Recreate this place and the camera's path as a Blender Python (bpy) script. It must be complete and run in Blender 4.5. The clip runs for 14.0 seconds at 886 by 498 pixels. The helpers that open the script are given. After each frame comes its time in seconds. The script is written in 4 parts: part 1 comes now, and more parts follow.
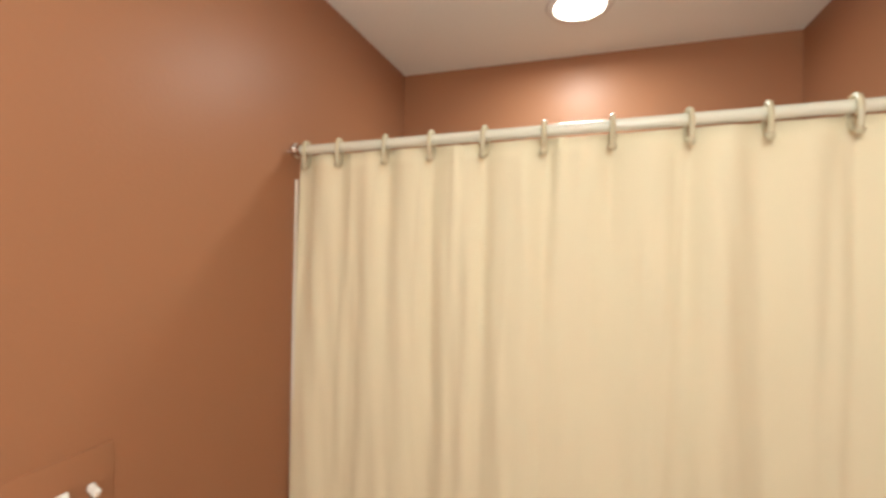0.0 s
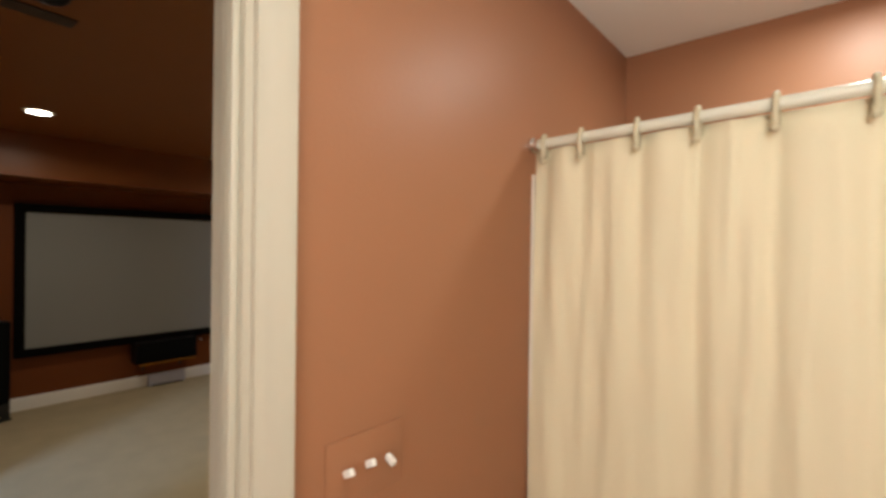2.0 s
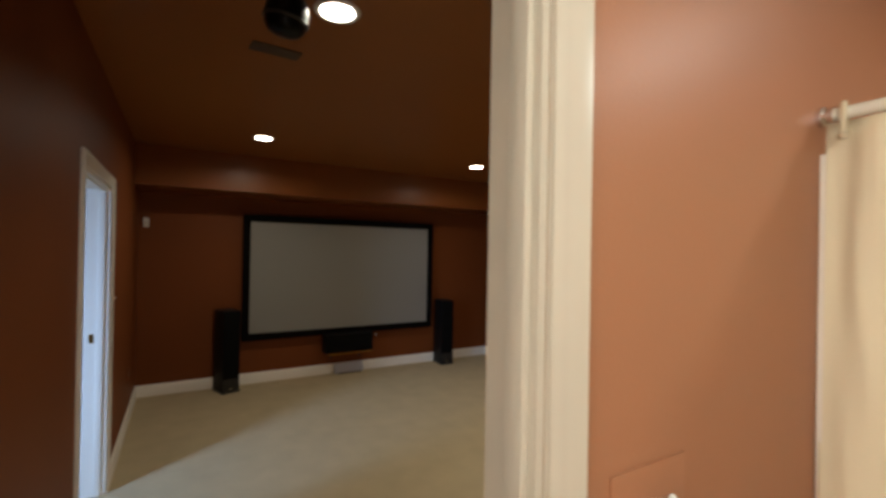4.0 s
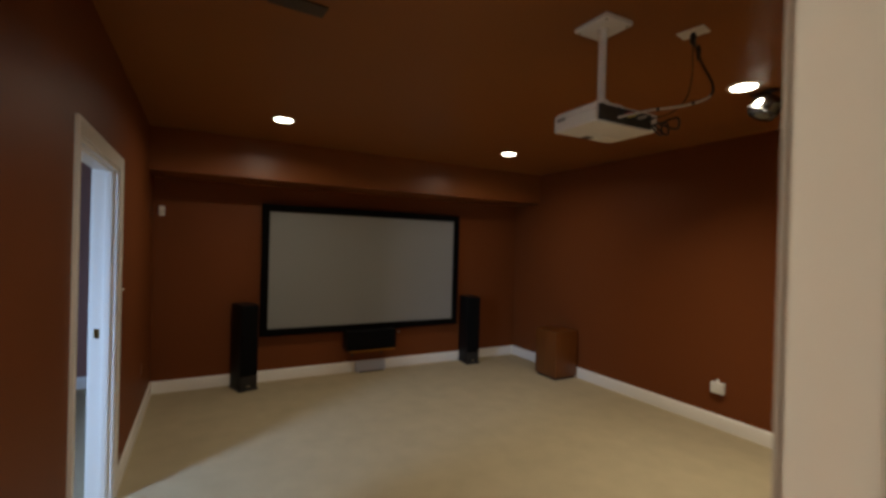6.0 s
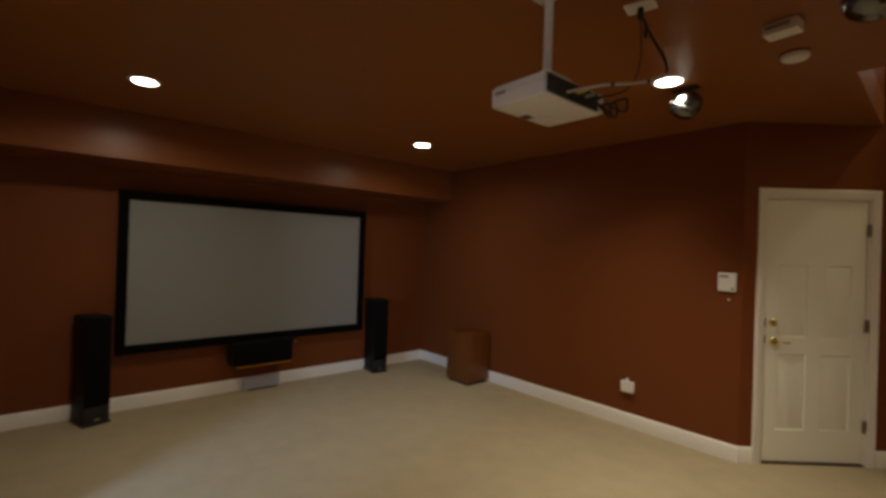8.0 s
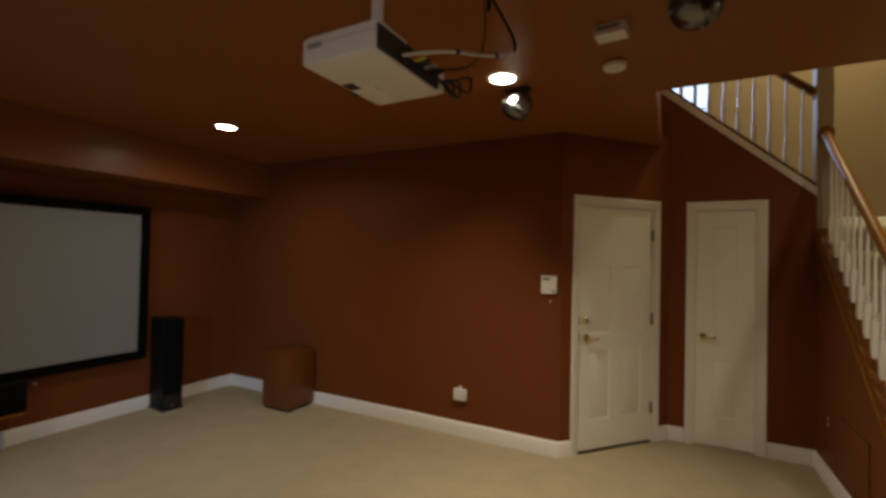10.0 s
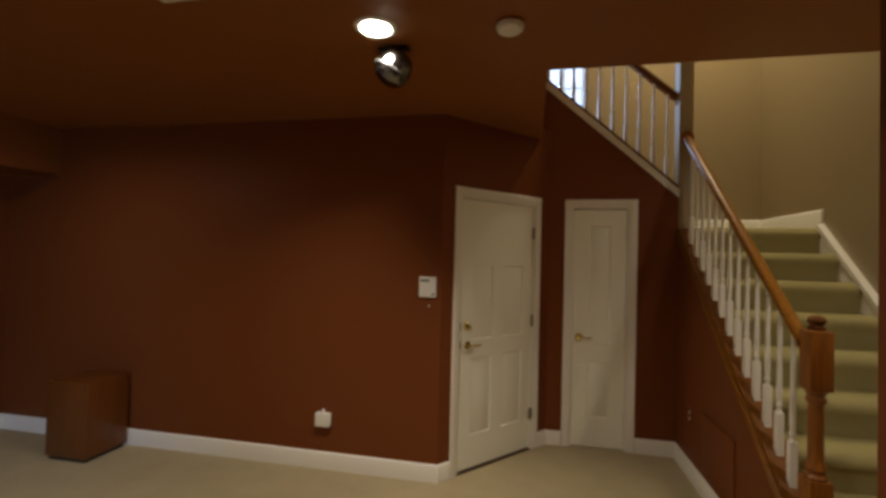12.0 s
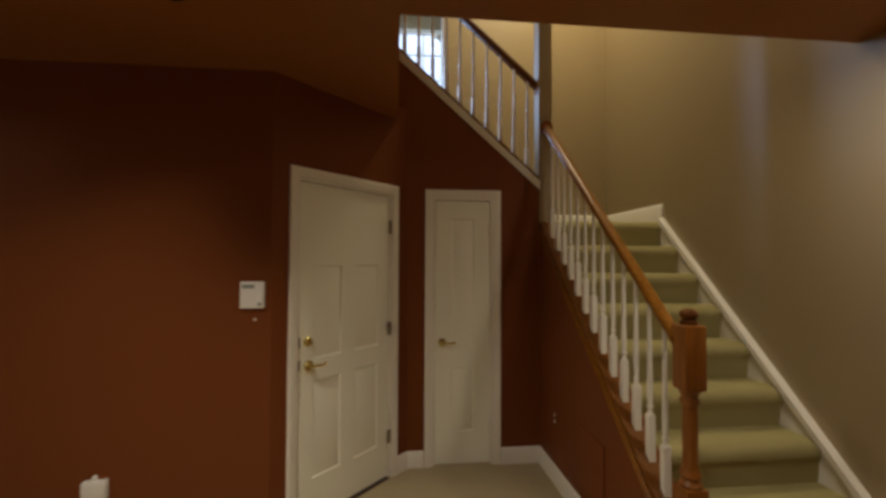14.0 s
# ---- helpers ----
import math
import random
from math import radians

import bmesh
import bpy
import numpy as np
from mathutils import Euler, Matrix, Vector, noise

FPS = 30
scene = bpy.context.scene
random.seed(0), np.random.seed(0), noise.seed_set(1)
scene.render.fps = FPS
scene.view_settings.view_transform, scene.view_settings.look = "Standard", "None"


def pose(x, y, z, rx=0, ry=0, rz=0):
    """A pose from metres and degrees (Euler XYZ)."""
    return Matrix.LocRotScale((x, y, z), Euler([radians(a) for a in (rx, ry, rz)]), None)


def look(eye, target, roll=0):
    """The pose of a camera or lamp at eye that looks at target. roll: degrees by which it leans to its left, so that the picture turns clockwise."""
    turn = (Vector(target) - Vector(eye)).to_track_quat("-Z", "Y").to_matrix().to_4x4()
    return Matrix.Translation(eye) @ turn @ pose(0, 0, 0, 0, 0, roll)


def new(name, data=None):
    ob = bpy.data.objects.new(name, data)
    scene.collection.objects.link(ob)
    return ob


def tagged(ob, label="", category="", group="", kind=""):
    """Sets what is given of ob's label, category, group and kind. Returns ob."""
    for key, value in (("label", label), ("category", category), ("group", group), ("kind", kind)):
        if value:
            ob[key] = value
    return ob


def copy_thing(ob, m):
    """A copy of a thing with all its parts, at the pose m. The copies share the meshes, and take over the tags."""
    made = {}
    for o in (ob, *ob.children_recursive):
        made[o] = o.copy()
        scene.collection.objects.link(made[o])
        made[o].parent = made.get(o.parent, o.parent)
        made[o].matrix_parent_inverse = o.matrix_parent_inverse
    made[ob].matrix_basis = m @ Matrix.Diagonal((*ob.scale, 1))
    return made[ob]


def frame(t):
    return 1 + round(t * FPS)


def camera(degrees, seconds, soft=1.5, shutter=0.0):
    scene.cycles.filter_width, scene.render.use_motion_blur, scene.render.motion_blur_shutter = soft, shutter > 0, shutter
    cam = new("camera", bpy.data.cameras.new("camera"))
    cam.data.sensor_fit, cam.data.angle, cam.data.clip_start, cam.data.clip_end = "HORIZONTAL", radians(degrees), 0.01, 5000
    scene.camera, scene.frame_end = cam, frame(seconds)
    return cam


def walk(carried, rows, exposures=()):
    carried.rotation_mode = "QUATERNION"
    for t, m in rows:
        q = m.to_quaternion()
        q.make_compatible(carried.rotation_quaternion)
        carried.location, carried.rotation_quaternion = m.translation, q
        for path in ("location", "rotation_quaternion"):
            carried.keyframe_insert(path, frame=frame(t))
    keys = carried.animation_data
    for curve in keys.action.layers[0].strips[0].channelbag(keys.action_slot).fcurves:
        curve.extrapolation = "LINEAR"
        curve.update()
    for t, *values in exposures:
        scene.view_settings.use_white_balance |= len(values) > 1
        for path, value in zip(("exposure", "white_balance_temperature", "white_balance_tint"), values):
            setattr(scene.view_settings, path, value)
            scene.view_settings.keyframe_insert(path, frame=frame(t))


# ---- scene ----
cam = camera(90.0, 14.0, soft=3.2, shutter=0.5)
PATH = [
    (0, (0.734, -0.1, 1.636), (0.106, 1.798, 1.643), 0.9),
    (0.5, (0.691, -0.104, 1.627), (-0.084, 1.74, 1.638), 0.7),
    (1, (0.652, -0.108, 1.629), (-0.31, 1.646, 1.628), 0.7),
    (1.5, (0.613, -0.124, 1.625), (-0.539, 1.511, 1.622), 1.0),
    (2, (0.576, -0.14, 1.624), (-0.728, 1.376, 1.619), 0.7),
    (2.5, (0.54, -0.157, 1.628), (-0.895, 1.236, 1.619), 0.2),
    (3, (0.496, -0.173, 1.621), (-1.076, 1.062, 1.633), 0.4),
    (3.5, (0.444, -0.194, 1.618), (-1.219, 0.917, 1.638), 0.7),
    (4, (0.384, -0.227, 1.608), (-1.338, 0.79, 1.619), 1.0),
    (4.2, (0.354, -0.236, 1.605), (-1.389, 0.745, 1.611), 1.0),
    (6.3, (-0.039, -0.156, 1.567), (-1.798, 0.795, 1.559), 1.5),
    (6.5, (-0.091, -0.142, 1.58), (-1.83, 0.845, 1.562), 1.4),
    (7, (-0.199, -0.1, 1.55), (-1.877, 0.988, 1.533), 1.6),
    (7.5, (-0.28, -0.062, 1.536), (-1.882, 1.135, 1.535), 1.8),
    (8, (-0.366, -0.013, 1.549), (-1.874, 1.3, 1.555), 1.8),
    (8.5, (-0.46, 0.047, 1.548), (-1.838, 1.496, 1.565), 1.8),
    (9, (-0.513, 0.137, 1.571), (-1.749, 1.709, 1.591), 1.5),
    (9.2, (-0.536, 0.175, 1.573), (-1.707, 1.796, 1.598), 1.4),
    (11.5, (-0.77, 0.73, 1.583), (-1.284, 2.662, 1.616), 1.4),
    (12, (-0.793, 0.863, 1.585), (-1.186, 2.823, 1.621), 1.4),
    (12.5, (-0.795, 1.006, 1.574), (-1.053, 2.989, 1.624), 1.2),
    (13, (-0.779, 1.153, 1.561), (-0.886, 3.149, 1.626), 0.7),
    (13.5, (-0.77, 1.285, 1.565), (-0.719, 3.283, 1.625), 0.5),
    (14, (-0.739, 1.426, 1.558), (-0.528, 3.414, 1.611), 0.2),
]
walk(cam, [(t, look(eye, target, roll)) for t, eye, target, roll in PATH])

# ---- world, lights, exposure ----
world = bpy.data.worlds.new("world")
scene.world = world
world.use_nodes = True
wn = world.node_tree
sky = wn.nodes.new("ShaderNodeTexSky")
sky.sky_type, sky.sun_disc = "NISHITA", False
sky.sun_elevation, sky.sun_rotation = radians(35), radians(200)
wn.links.new(sky.outputs[0], wn.nodes["Background"].inputs[0])
wn.nodes["Background"].inputs[1].default_value = 0.1


def disc_lamp(name, x, y, z, watts, colour, size=0.14, spread=146):
    data = bpy.data.lights.new(name, "AREA")
    data.shape, data.size, data.energy, data.color, data.spread = "DISK", size, watts, colour, radians(spread)
    ob = new(name, data)
    ob.matrix_world = pose(x, y, z)
    return ob


def area_lamp(name, m, w, h, watts, colour):
    data = bpy.data.lights.new(name, "AREA")
    data.shape, data.size, data.size_y, data.energy, data.color = "RECTANGLE", w, h, watts, colour
    ob = new(name, data)
    ob.matrix_world = m
    return ob


WARM, TUNGSTEN, DAY = (1.0, 0.88, 0.69), (1.0, 0.84, 0.52), (0.44, 0.64, 1.0)
CEIL, BATH_CEIL, UP_FLOOR, UP_CEIL = 2.605, 2.354, 2.90, 5.30
LAMPS = [(-3.888, 0.395), (-3.888, 2.733), (-1.500, 2.728), (-1.442, 0.318)]
HALL_LAMP, BATH_LAMP = (0.93, 2.70), (0.696, 1.24)
for (lx, ly), watts in zip(LAMPS, (7.8, 5.7, 19.3, 4.2)):
    disc_lamp("can_light", lx, ly, CEIL - 0.014, watts, WARM, 0.14, 162 if lx < -3 else 124 if ly < 1 else 134)
disc_lamp("hall_light", *HALL_LAMP, CEIL - 0.014, 9.4, WARM, 0.14, 174)
disc_lamp("bath_light", *BATH_LAMP, BATH_CEIL - 0.02, 7, (0.92, 1.0, 0.96), 0.14, 176)
# Unseen fill lamps, added behind the camera to brighten the bathroom.
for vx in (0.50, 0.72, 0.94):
    fill_lamp = bpy.data.lights.new("bath_fill", "POINT")
    fill_lamp.energy, fill_lamp.color, fill_lamp.shadow_soft_size = 10.0, (0.94, 1.0, 0.94), 0.055
    new("bath_fill", fill_lamp).location = (vx, -0.85, 1.45)
# Further unseen point lamp near the camera, added as room fill.
high_fill = bpy.data.lights.new("bath_fill_high", "POINT")
high_fill.energy, high_fill.color, high_fill.shadow_soft_size = 18.5, (0.92, 1.0, 0.96), 0.07
new("bath_fill_high", high_fill).location = (0.88, -0.08, 1.99)
south = area_lamp("window_light_south", look((-1.72, -2.74, 1.75), (-3.45, -0.35, 0.0)), 0.46, 0.7, 18, (0.36, 0.58, 1.0))
south.data.spread = radians(84)
area_lamp("window_sky_south", look((-1.72, -2.77, 1.5), (-3.4, -1.0, 1.0)), 0.6, 1.2, 21, (0.42, 0.62, 1.0))
area_lamp("window_light_up", look((-1.75, 7.9, 4.2), (-0.2, 5.0, 3.1)), 0.8, 1.2, 130, DAY)
disc_lamp("upper_hall_light", 0.62, 5.02, UP_CEIL - 0.1, 51, TUNGSTEN, 0.3, 180)


# ---- materials ----
def material(name, colour, rough=0.5, metal=0.0, grain=60.0, bump=0.05, vary=0.08, blotch=1.5, emit=0.0, spec=0.5):
    mat = bpy.data.materials.new(name)
    mat.use_nodes = True
    nt = mat.node_tree
    b = nt.nodes["Principled BSDF"]
    b.inputs["Roughness"].default_value, b.inputs["Metallic"].default_value = rough, metal
    b.inputs["Specular IOR Level"].default_value = spec
    co = nt.nodes.new("ShaderNodeTexCoord")
    big = nt.nodes.new("ShaderNodeTexNoise")
    big.inputs["Scale"].default_value, big.inputs["Detail"].default_value = blotch, 4
    fine = nt.nodes.new("ShaderNodeTexNoise")
    fine.inputs["Scale"].default_value, fine.inputs["Detail"].default_value = grain, 3
    for n in (big, fine):
        nt.links.new(co.outputs["Object"], n.inputs["Vector"])
    mix = nt.nodes.new("ShaderNodeMix")
    mix.data_type = "RGBA"
    mix.inputs[6].default_value = (*[c * (1 - vary) for c in colour], 1)
    mix.inputs[7].default_value = (*[min(1, c * (1 + vary)) for c in colour], 1)
    add = nt.nodes.new("ShaderNodeMath")
    add.operation = "MULTIPLY_ADD"
    add.inputs[1].default_value = 0.4
    half = nt.nodes.new("ShaderNodeMath")
    half.operation = "MULTIPLY"
    half.inputs[1].default_value = 0.6
    nt.links.new(big.outputs["Fac"], half.inputs[0])
    nt.links.new(fine.outputs["Fac"], add.inputs[0])
    nt.links.new(half.outputs[0], add.inputs[2])
    nt.links.new(add.outputs[0], mix.inputs["Factor"])
    nt.links.new(mix.outputs[2], b.inputs["Base Color"])
    if bump:
        bp = nt.nodes.new("ShaderNodeBump")
        bp.inputs["Strength"].default_value, bp.inputs["Distance"].default_value = bump, 0.01
        nt.links.new(fine.outputs["Fac"], bp.inputs["Height"])
        nt.links.new(bp.outputs["Normal"], b.inputs["Normal"])
    if emit:
        b.inputs["Emission Color"].default_value = (*colour, 1)
        b.inputs["Emission Strength"].default_value = emit
    return mat


def wood(name, dark, light, rough=0.3, scale=(3.0, 3.0, 30.0)):
    mat = material(name, light, rough)
    nt = mat.node_tree
    b = nt.nodes["Principled BSDF"]
    co = nt.nodes.new("ShaderNodeTexCoord")
    mp = nt.nodes.new("ShaderNodeMapping")
    mp.inputs["Scale"].default_value = scale
    tex = nt.nodes.new("ShaderNodeTexNoise")
    tex.inputs["Scale"].default_value, tex.inputs["Detail"].default_value, tex.inputs["Distortion"].default_value = 2.0, 6, 0.6
    ramp = nt.nodes.new("ShaderNodeValToRGB")
    ramp.color_ramp.elements[0].position, ramp.color_ramp.elements[1].position = 0.35, 0.65
    ramp.color_ramp.elements[0].color, ramp.color_ramp.elements[1].color = (*dark, 1), (*light, 1)
    nt.links.new(co.outputs["Object"], mp.inputs["Vector"])
    nt.links.new(mp.outputs["Vector"], tex.inputs["Vector"])
    nt.links.new(tex.outputs["Fac"], ramp.inputs["Fac"])
    nt.links.new(ramp.outputs["Color"], b.inputs["Base Color"])
    return mat


TERRA = material("russet wall paint", (0.178, 0.0528, 0.0150), 0.5, grain=140, bump=0.05, vary=0.07, spec=0.13)
# Wall russet, glossier, with the downlights' brightness put into the soffit colour.
SOFFITLIT = material("russet paint lightened for lamp light", (0.215, 0.069, 0.0185), 0.36, grain=140, bump=0.05, vary=0.07, spec=0.30)
SALMON = material("terracotta bathroom paint", (0.312, 0.138, 0.070), 0.42, grain=140, bump=0.05, vary=0.05, spec=0.28)
BROWN = material("brown ceiling paint", (0.265, 0.097, 0.025), 0.42, grain=140, bump=0.05, vary=0.06, spec=0.27)
BEIGE = material("beige wall paint", (0.32, 0.242, 0.134), 0.42, grain=140, bump=0.06, vary=0.05)
LILAC = material("mauve wall paint", (0.30, 0.15, 0.125), 0.5, grain=140, bump=0.06, vary=0.05)
CEILWHITE = material("white ceiling paint", (0.90, 0.89, 0.83), 0.7, grain=120, bump=0.08, vary=0.03)
# Trim paint with the bathroom doorway's dimmer light put into its colour.
TRIMDIM = material("semi-gloss trim toned down for shade", (0.47, 0.43, 0.345), 0.34, grain=40, bump=0.02, vary=0.04)
TRIM = material("white semi-gloss trim", (0.84, 0.81, 0.74), 0.32, grain=40, bump=0.02, vary=0.03)
DOORPAINT = material("white door paint", (0.87, 0.87, 0.76), 0.38, grain=60, bump=0.03, vary=0.03)
CARPET = material("beige cut-pile carpet", (0.61, 0.51, 0.325), 0.95, grain=420, bump=0.9, vary=0.2, blotch=5.0, spec=0.1)
STAIRCARPET = material("sage stair carpet", (0.47, 0.41, 0.193), 0.95, grain=420, bump=0.9, vary=0.12, blotch=5.0, spec=0.1)
OAK = wood("honey oak along", (0.19, 0.072, 0.007), (0.28, 0.112, 0.011), 0.30, (40.0, 3.0, 40.0))
# Darker oak copy: shade put into the fillet, finial and upper rails.
OAKSHADED = wood("oak darkened for shade", (0.10, 0.034, 0.007), (0.17, 0.06, 0.013), 0.5, (40.0, 3.0, 40.0))
OAKMID = wood("brown oak", (0.15, 0.055, 0.008), (0.23, 0.085, 0.012), 0.5, (40.0, 3.0, 40.0))
OAK.node_tree.nodes["Principled BSDF"].inputs["Specular IOR Level"].default_value = 0.14
OAKSHADED.node_tree.nodes["Principled BSDF"].inputs["Specular IOR Level"].default_value = 0.12
OAKMID.node_tree.nodes["Principled BSDF"].inputs["Specular IOR Level"].default_value = 0.15
OAKPOST = wood("honey oak upright", (0.20, 0.066, 0.006), (0.28, 0.098, 0.010), 0.42, (40.0, 40.0, 3.0))
CHERRY = wood("cherry veneer", (0.135, 0.040, 0.006), (0.165, 0.051, 0.008), 0.4, (6.0, 6.0, 0.6))
BLACK = material("black ash vinyl", (0.007, 0.0065, 0.0065), 0.5, grain=200, bump=0.1, spec=0.2)
GRILLE = material("black speaker cloth", (0.005, 0.005, 0.005), 0.95, grain=600, bump=0.4, spec=0.1)
VELVET = material("black velvet", (0.005, 0.0045, 0.0045), 0.95, grain=500, bump=0.3, spec=0.05)
SCREEN = material("grey projection fabric", (0.265, 0.265, 0.25), 0.8, grain=700, bump=0.05, vary=0.02)
CLOTH = material("cream curtain cloth", (0.70, 0.62, 0.44), 0.85, grain=500, bump=0.2, vary=0.04, spec=0.2)
PALEBOUNCE = material("pale bounce surface", (0.74, 0.73, 0.69), 0.4)
LINER = material("white vinyl liner", (0.70, 0.64, 0.55), 0.4)
CHROME = material("chrome", (0.75, 0.75, 0.75), 0.12, 1.0, bump=0)
RODPAINT = material("ivory rod enamel", (0.62, 0.60, 0.50), 0.25)
RINGPLASTIC = material("ivory ring plastic", (0.50, 0.44, 0.30), 0.35)
BRASS = material("polished brass", (0.72, 0.60, 0.26), 0.22, 1.0, bump=0.01)
STEEL = material("satin nickel", (0.36, 0.33, 0.28), 0.35, 1.0, bump=0.01)
WHITEPLASTIC = material("white plastic", (0.78, 0.76, 0.72), 0.35)
BLUEPLASTIC = material("bluish white enamel", (0.55, 0.57, 0.66), 0.4)
PALEGREY = material("pale grey vinyl", (0.55, 0.52, 0.48), 0.4)
GREYPLASTIC = material("grey plastic", (0.30, 0.29, 0.28), 0.4)
DARKPLASTIC = material("black plastic", (0.015, 0.015, 0.016), 0.3)
LENS = material("projector lens glass", (0.02, 0.02, 0.03), 0.05)
GLOW = material("lit lamp", (1.0, 0.93, 0.80), 0.5, emit=20.0)
DAYGLOW = material("overcast daylight", (0.60, 0.74, 1.0), 0.5, emit=1.45)
RED, YELLOW = material("red plug", (0.5, 0.02, 0.02), 0.4), material("yellow plug", (0.6, 0.5, 0.03), 0.4)
BRONZE = material("dark bronze", (0.06, 0.038, 0.022), 0.6)
LCD = material("grey lcd", (0.25, 0.28, 0.26), 0.2)


# ---- mesh helpers ----
def box(bm, x0, x1, y0, y1, z0, z1, bevel=0.0, m=None):
    made = bmesh.ops.create_cube(bm, size=1.0)["verts"]
    t = Matrix.Translation(((x0 + x1) / 2, (y0 + y1) / 2, (z0 + z1) / 2)) @ Matrix.Diagonal((x1 - x0, y1 - y0, z1 - z0, 1))
    bmesh.ops.transform(bm, matrix=(m @ t) if m else t, verts=made)
    if bevel:
        edges = list({e for v in made for e in v.link_edges})
        bmesh.ops.bevel(bm, geom=edges, offset=bevel, segments=2, affect="EDGES", profile=0.6)


def boxed(*args, bevel=0.0, m=None):
    bm = bmesh.new()
    box(bm, *args, bevel=bevel, m=m)
    return bm


def lathe(bm, profile, steps=24, m=None):
    """Turns (radius, z) pairs round the z axis."""
    rings = []
    for r, z in profile:
        ring = [bm.verts.new((r * math.cos(a), r * math.sin(a), z)) for a in np.linspace(0, 2 * math.pi, steps, endpoint=False)]
        rings.append(ring)
    for a, b in zip(rings, rings[1:]):
        for i in range(steps):
            bm.faces.new((a[i], a[(i + 1) % steps], b[(i + 1) % steps], b[i]))
    bm.faces.new(rings[0][::-1])
    bm.faces.new(rings[-1])
    if m:
        bmesh.ops.transform(bm, matrix=m, verts=[v for ring in rings for v in ring])


def lathed(profile, steps=24, m=None):
    bm = bmesh.new()
    lathe(bm, profile, steps, m)
    return bm


def prism(points, axis, a, b):
    """A flat outline pushed along an axis from a to b. Outline pairs are the other two axes in order."""
    bm = bmesh.new()

    def at(p, d):
        return {"x": (d, p[0], p[1]), "y": (p[0], d, p[1]), "z": (p[0], p[1], d)}[axis]

    lo, hi = [bm.verts.new(at(p, a)) for p in points], [bm.verts.new(at(p, b)) for p in points]
    n = len(points)
    bm.faces.new(lo)
    bm.faces.new(hi[::-1])
    for i in range(n):
        bm.faces.new((lo[i], hi[i], hi[(i + 1) % n], lo[(i + 1) % n]))
    bmesh.ops.recalc_face_normals(bm, faces=bm.faces)
    return bm


def mesh_object(name, bm, mat, smooth=None):
    bmesh.ops.recalc_face_normals(bm, faces=bm.faces)
    me = bpy.data.meshes.new(name)
    bm.to_mesh(me)
    bm.free()
    for one in (mat if isinstance(mat, (list, tuple)) else [mat]):
        me.materials.append(one)
    if smooth:
        me.polygons.foreach_set("use_smooth", [True] * len(me.polygons))
        me.set_sharp_from_angle(angle=radians(smooth))
    return new(name, me)


def part(name, bm, mat, parent, label="", smooth=35):
    ob = mesh_object(name, bm, mat, smooth)
    ob.parent = parent
    if label:
        ob["label"] = label
    return ob


def thing(name, label, category, group="", m=None):
    ob = new(name)
    ob.empty_display_size = 0.1
    if m:
        ob.matrix_world = m
    return tagged(ob, label, category, group)


def setting(name, bm, mat, label, category, smooth=None):
    return tagged(mesh_object(name, bm, mat, smooth), label, category, "", "structure")


def faced(bm, test, index):
    bm.normal_update()
    for f in bm.faces:
        if test(f.normal, f.calc_center_median()):
            f.material_index = index


def tube(bm, points, radius, steps=8):
    rings = []
    pts = [Vector(p) for p in points]
    for i, p in enumerate(pts):
        d = (pts[min(i + 1, len(pts) - 1)] - pts[max(i - 1, 0)]).normalized()
        side = d.orthogonal().normalized() if i == 0 else (rings_side - d * rings_side.dot(d)).normalized()
        rings_side = side
        up = d.cross(side)
        rings.append([bm.verts.new(p + radius * (math.cos(a) * side + math.sin(a) * up)) for a in np.linspace(0, 2 * math.pi, steps, endpoint=False)])
    for a, b in zip(rings, rings[1:]):
        for i in range(steps):
            bm.faces.new((a[i], a[(i + 1) % steps], b[(i + 1) % steps], b[i]))
    bm.faces.new(rings[0][::-1])
    bm.faces.new(rings[-1])


def tubed(points, radius, steps=8):
    bm = bmesh.new()
    tube(bm, points, radius, steps)
    return bm


def smooth_line(points, n=24):
    """A soft curve through the points."""
    pts = [Vector(p) for p in points]
    pts = [2 * pts[0] - pts[1]] + pts + [2 * pts[-1] - pts[-2]]
    out = []
    for i in range(1, len(pts) - 2):
        p0, p1, p2, p3 = pts[i - 1:i + 3]
        for s in np.linspace(0, 1, n // (len(pts) - 3) + 1, endpoint=False):
            out.append(0.5 * (2 * p1 + (p2 - p0) * s + (2 * p0 - 5 * p1 + 4 * p2 - p3) * s * s + (3 * p1 - p0 - 3 * p2 + p3) * s ** 3))
    return out + [pts[-2]]


# ---- plan ----
X_W, Y_S, Y_N = -5.31, -0.625, 3.94            # theatre faces
Y_C, X_S, X_R = 4.81, 0.385, 1.45              # closet wall, stair side, stair wall
A, B = Vector((-1.415, 3.94, 0)), Vector((-0.65, 4.81, 0))   # angled wall
T, TE, Y_F = 0.12, 0.10, -2.86                 # wall thicknesses, far wall of the adjoining room
X_BE, Y_BS, Y_BB, Y_BO = 1.367, -1.05, 1.582, 1.922   # bathroom: east, south and back faces, hall side of the back wall
X_WELL, Y_HEAD = -0.728, 3.295                  # stairwell edges
BD0, BD1, BDZ = -0.525, 0.141, 2.04            # bathroom doorway
SD0, SD1, SDZ = -3.205, -2.235, 1.984           # south doorway
GOING, RISE, LAND, Y_TOP = 0.2255, 0.2075, 1.885, 4.85
Y_BACK = 5.85
TOP = CEIL + 0.22


def joined(*bms):
    out = bmesh.new()
    for one in bms:
        tmp = bpy.data.meshes.new("tmp")
        one.to_mesh(tmp)
        one.free()
        out.from_mesh(tmp)
        bpy.data.meshes.remove(tmp)
    return out


def moved(bm, m):
    bmesh.ops.transform(bm, matrix=m, verts=bm.verts)
    return bm


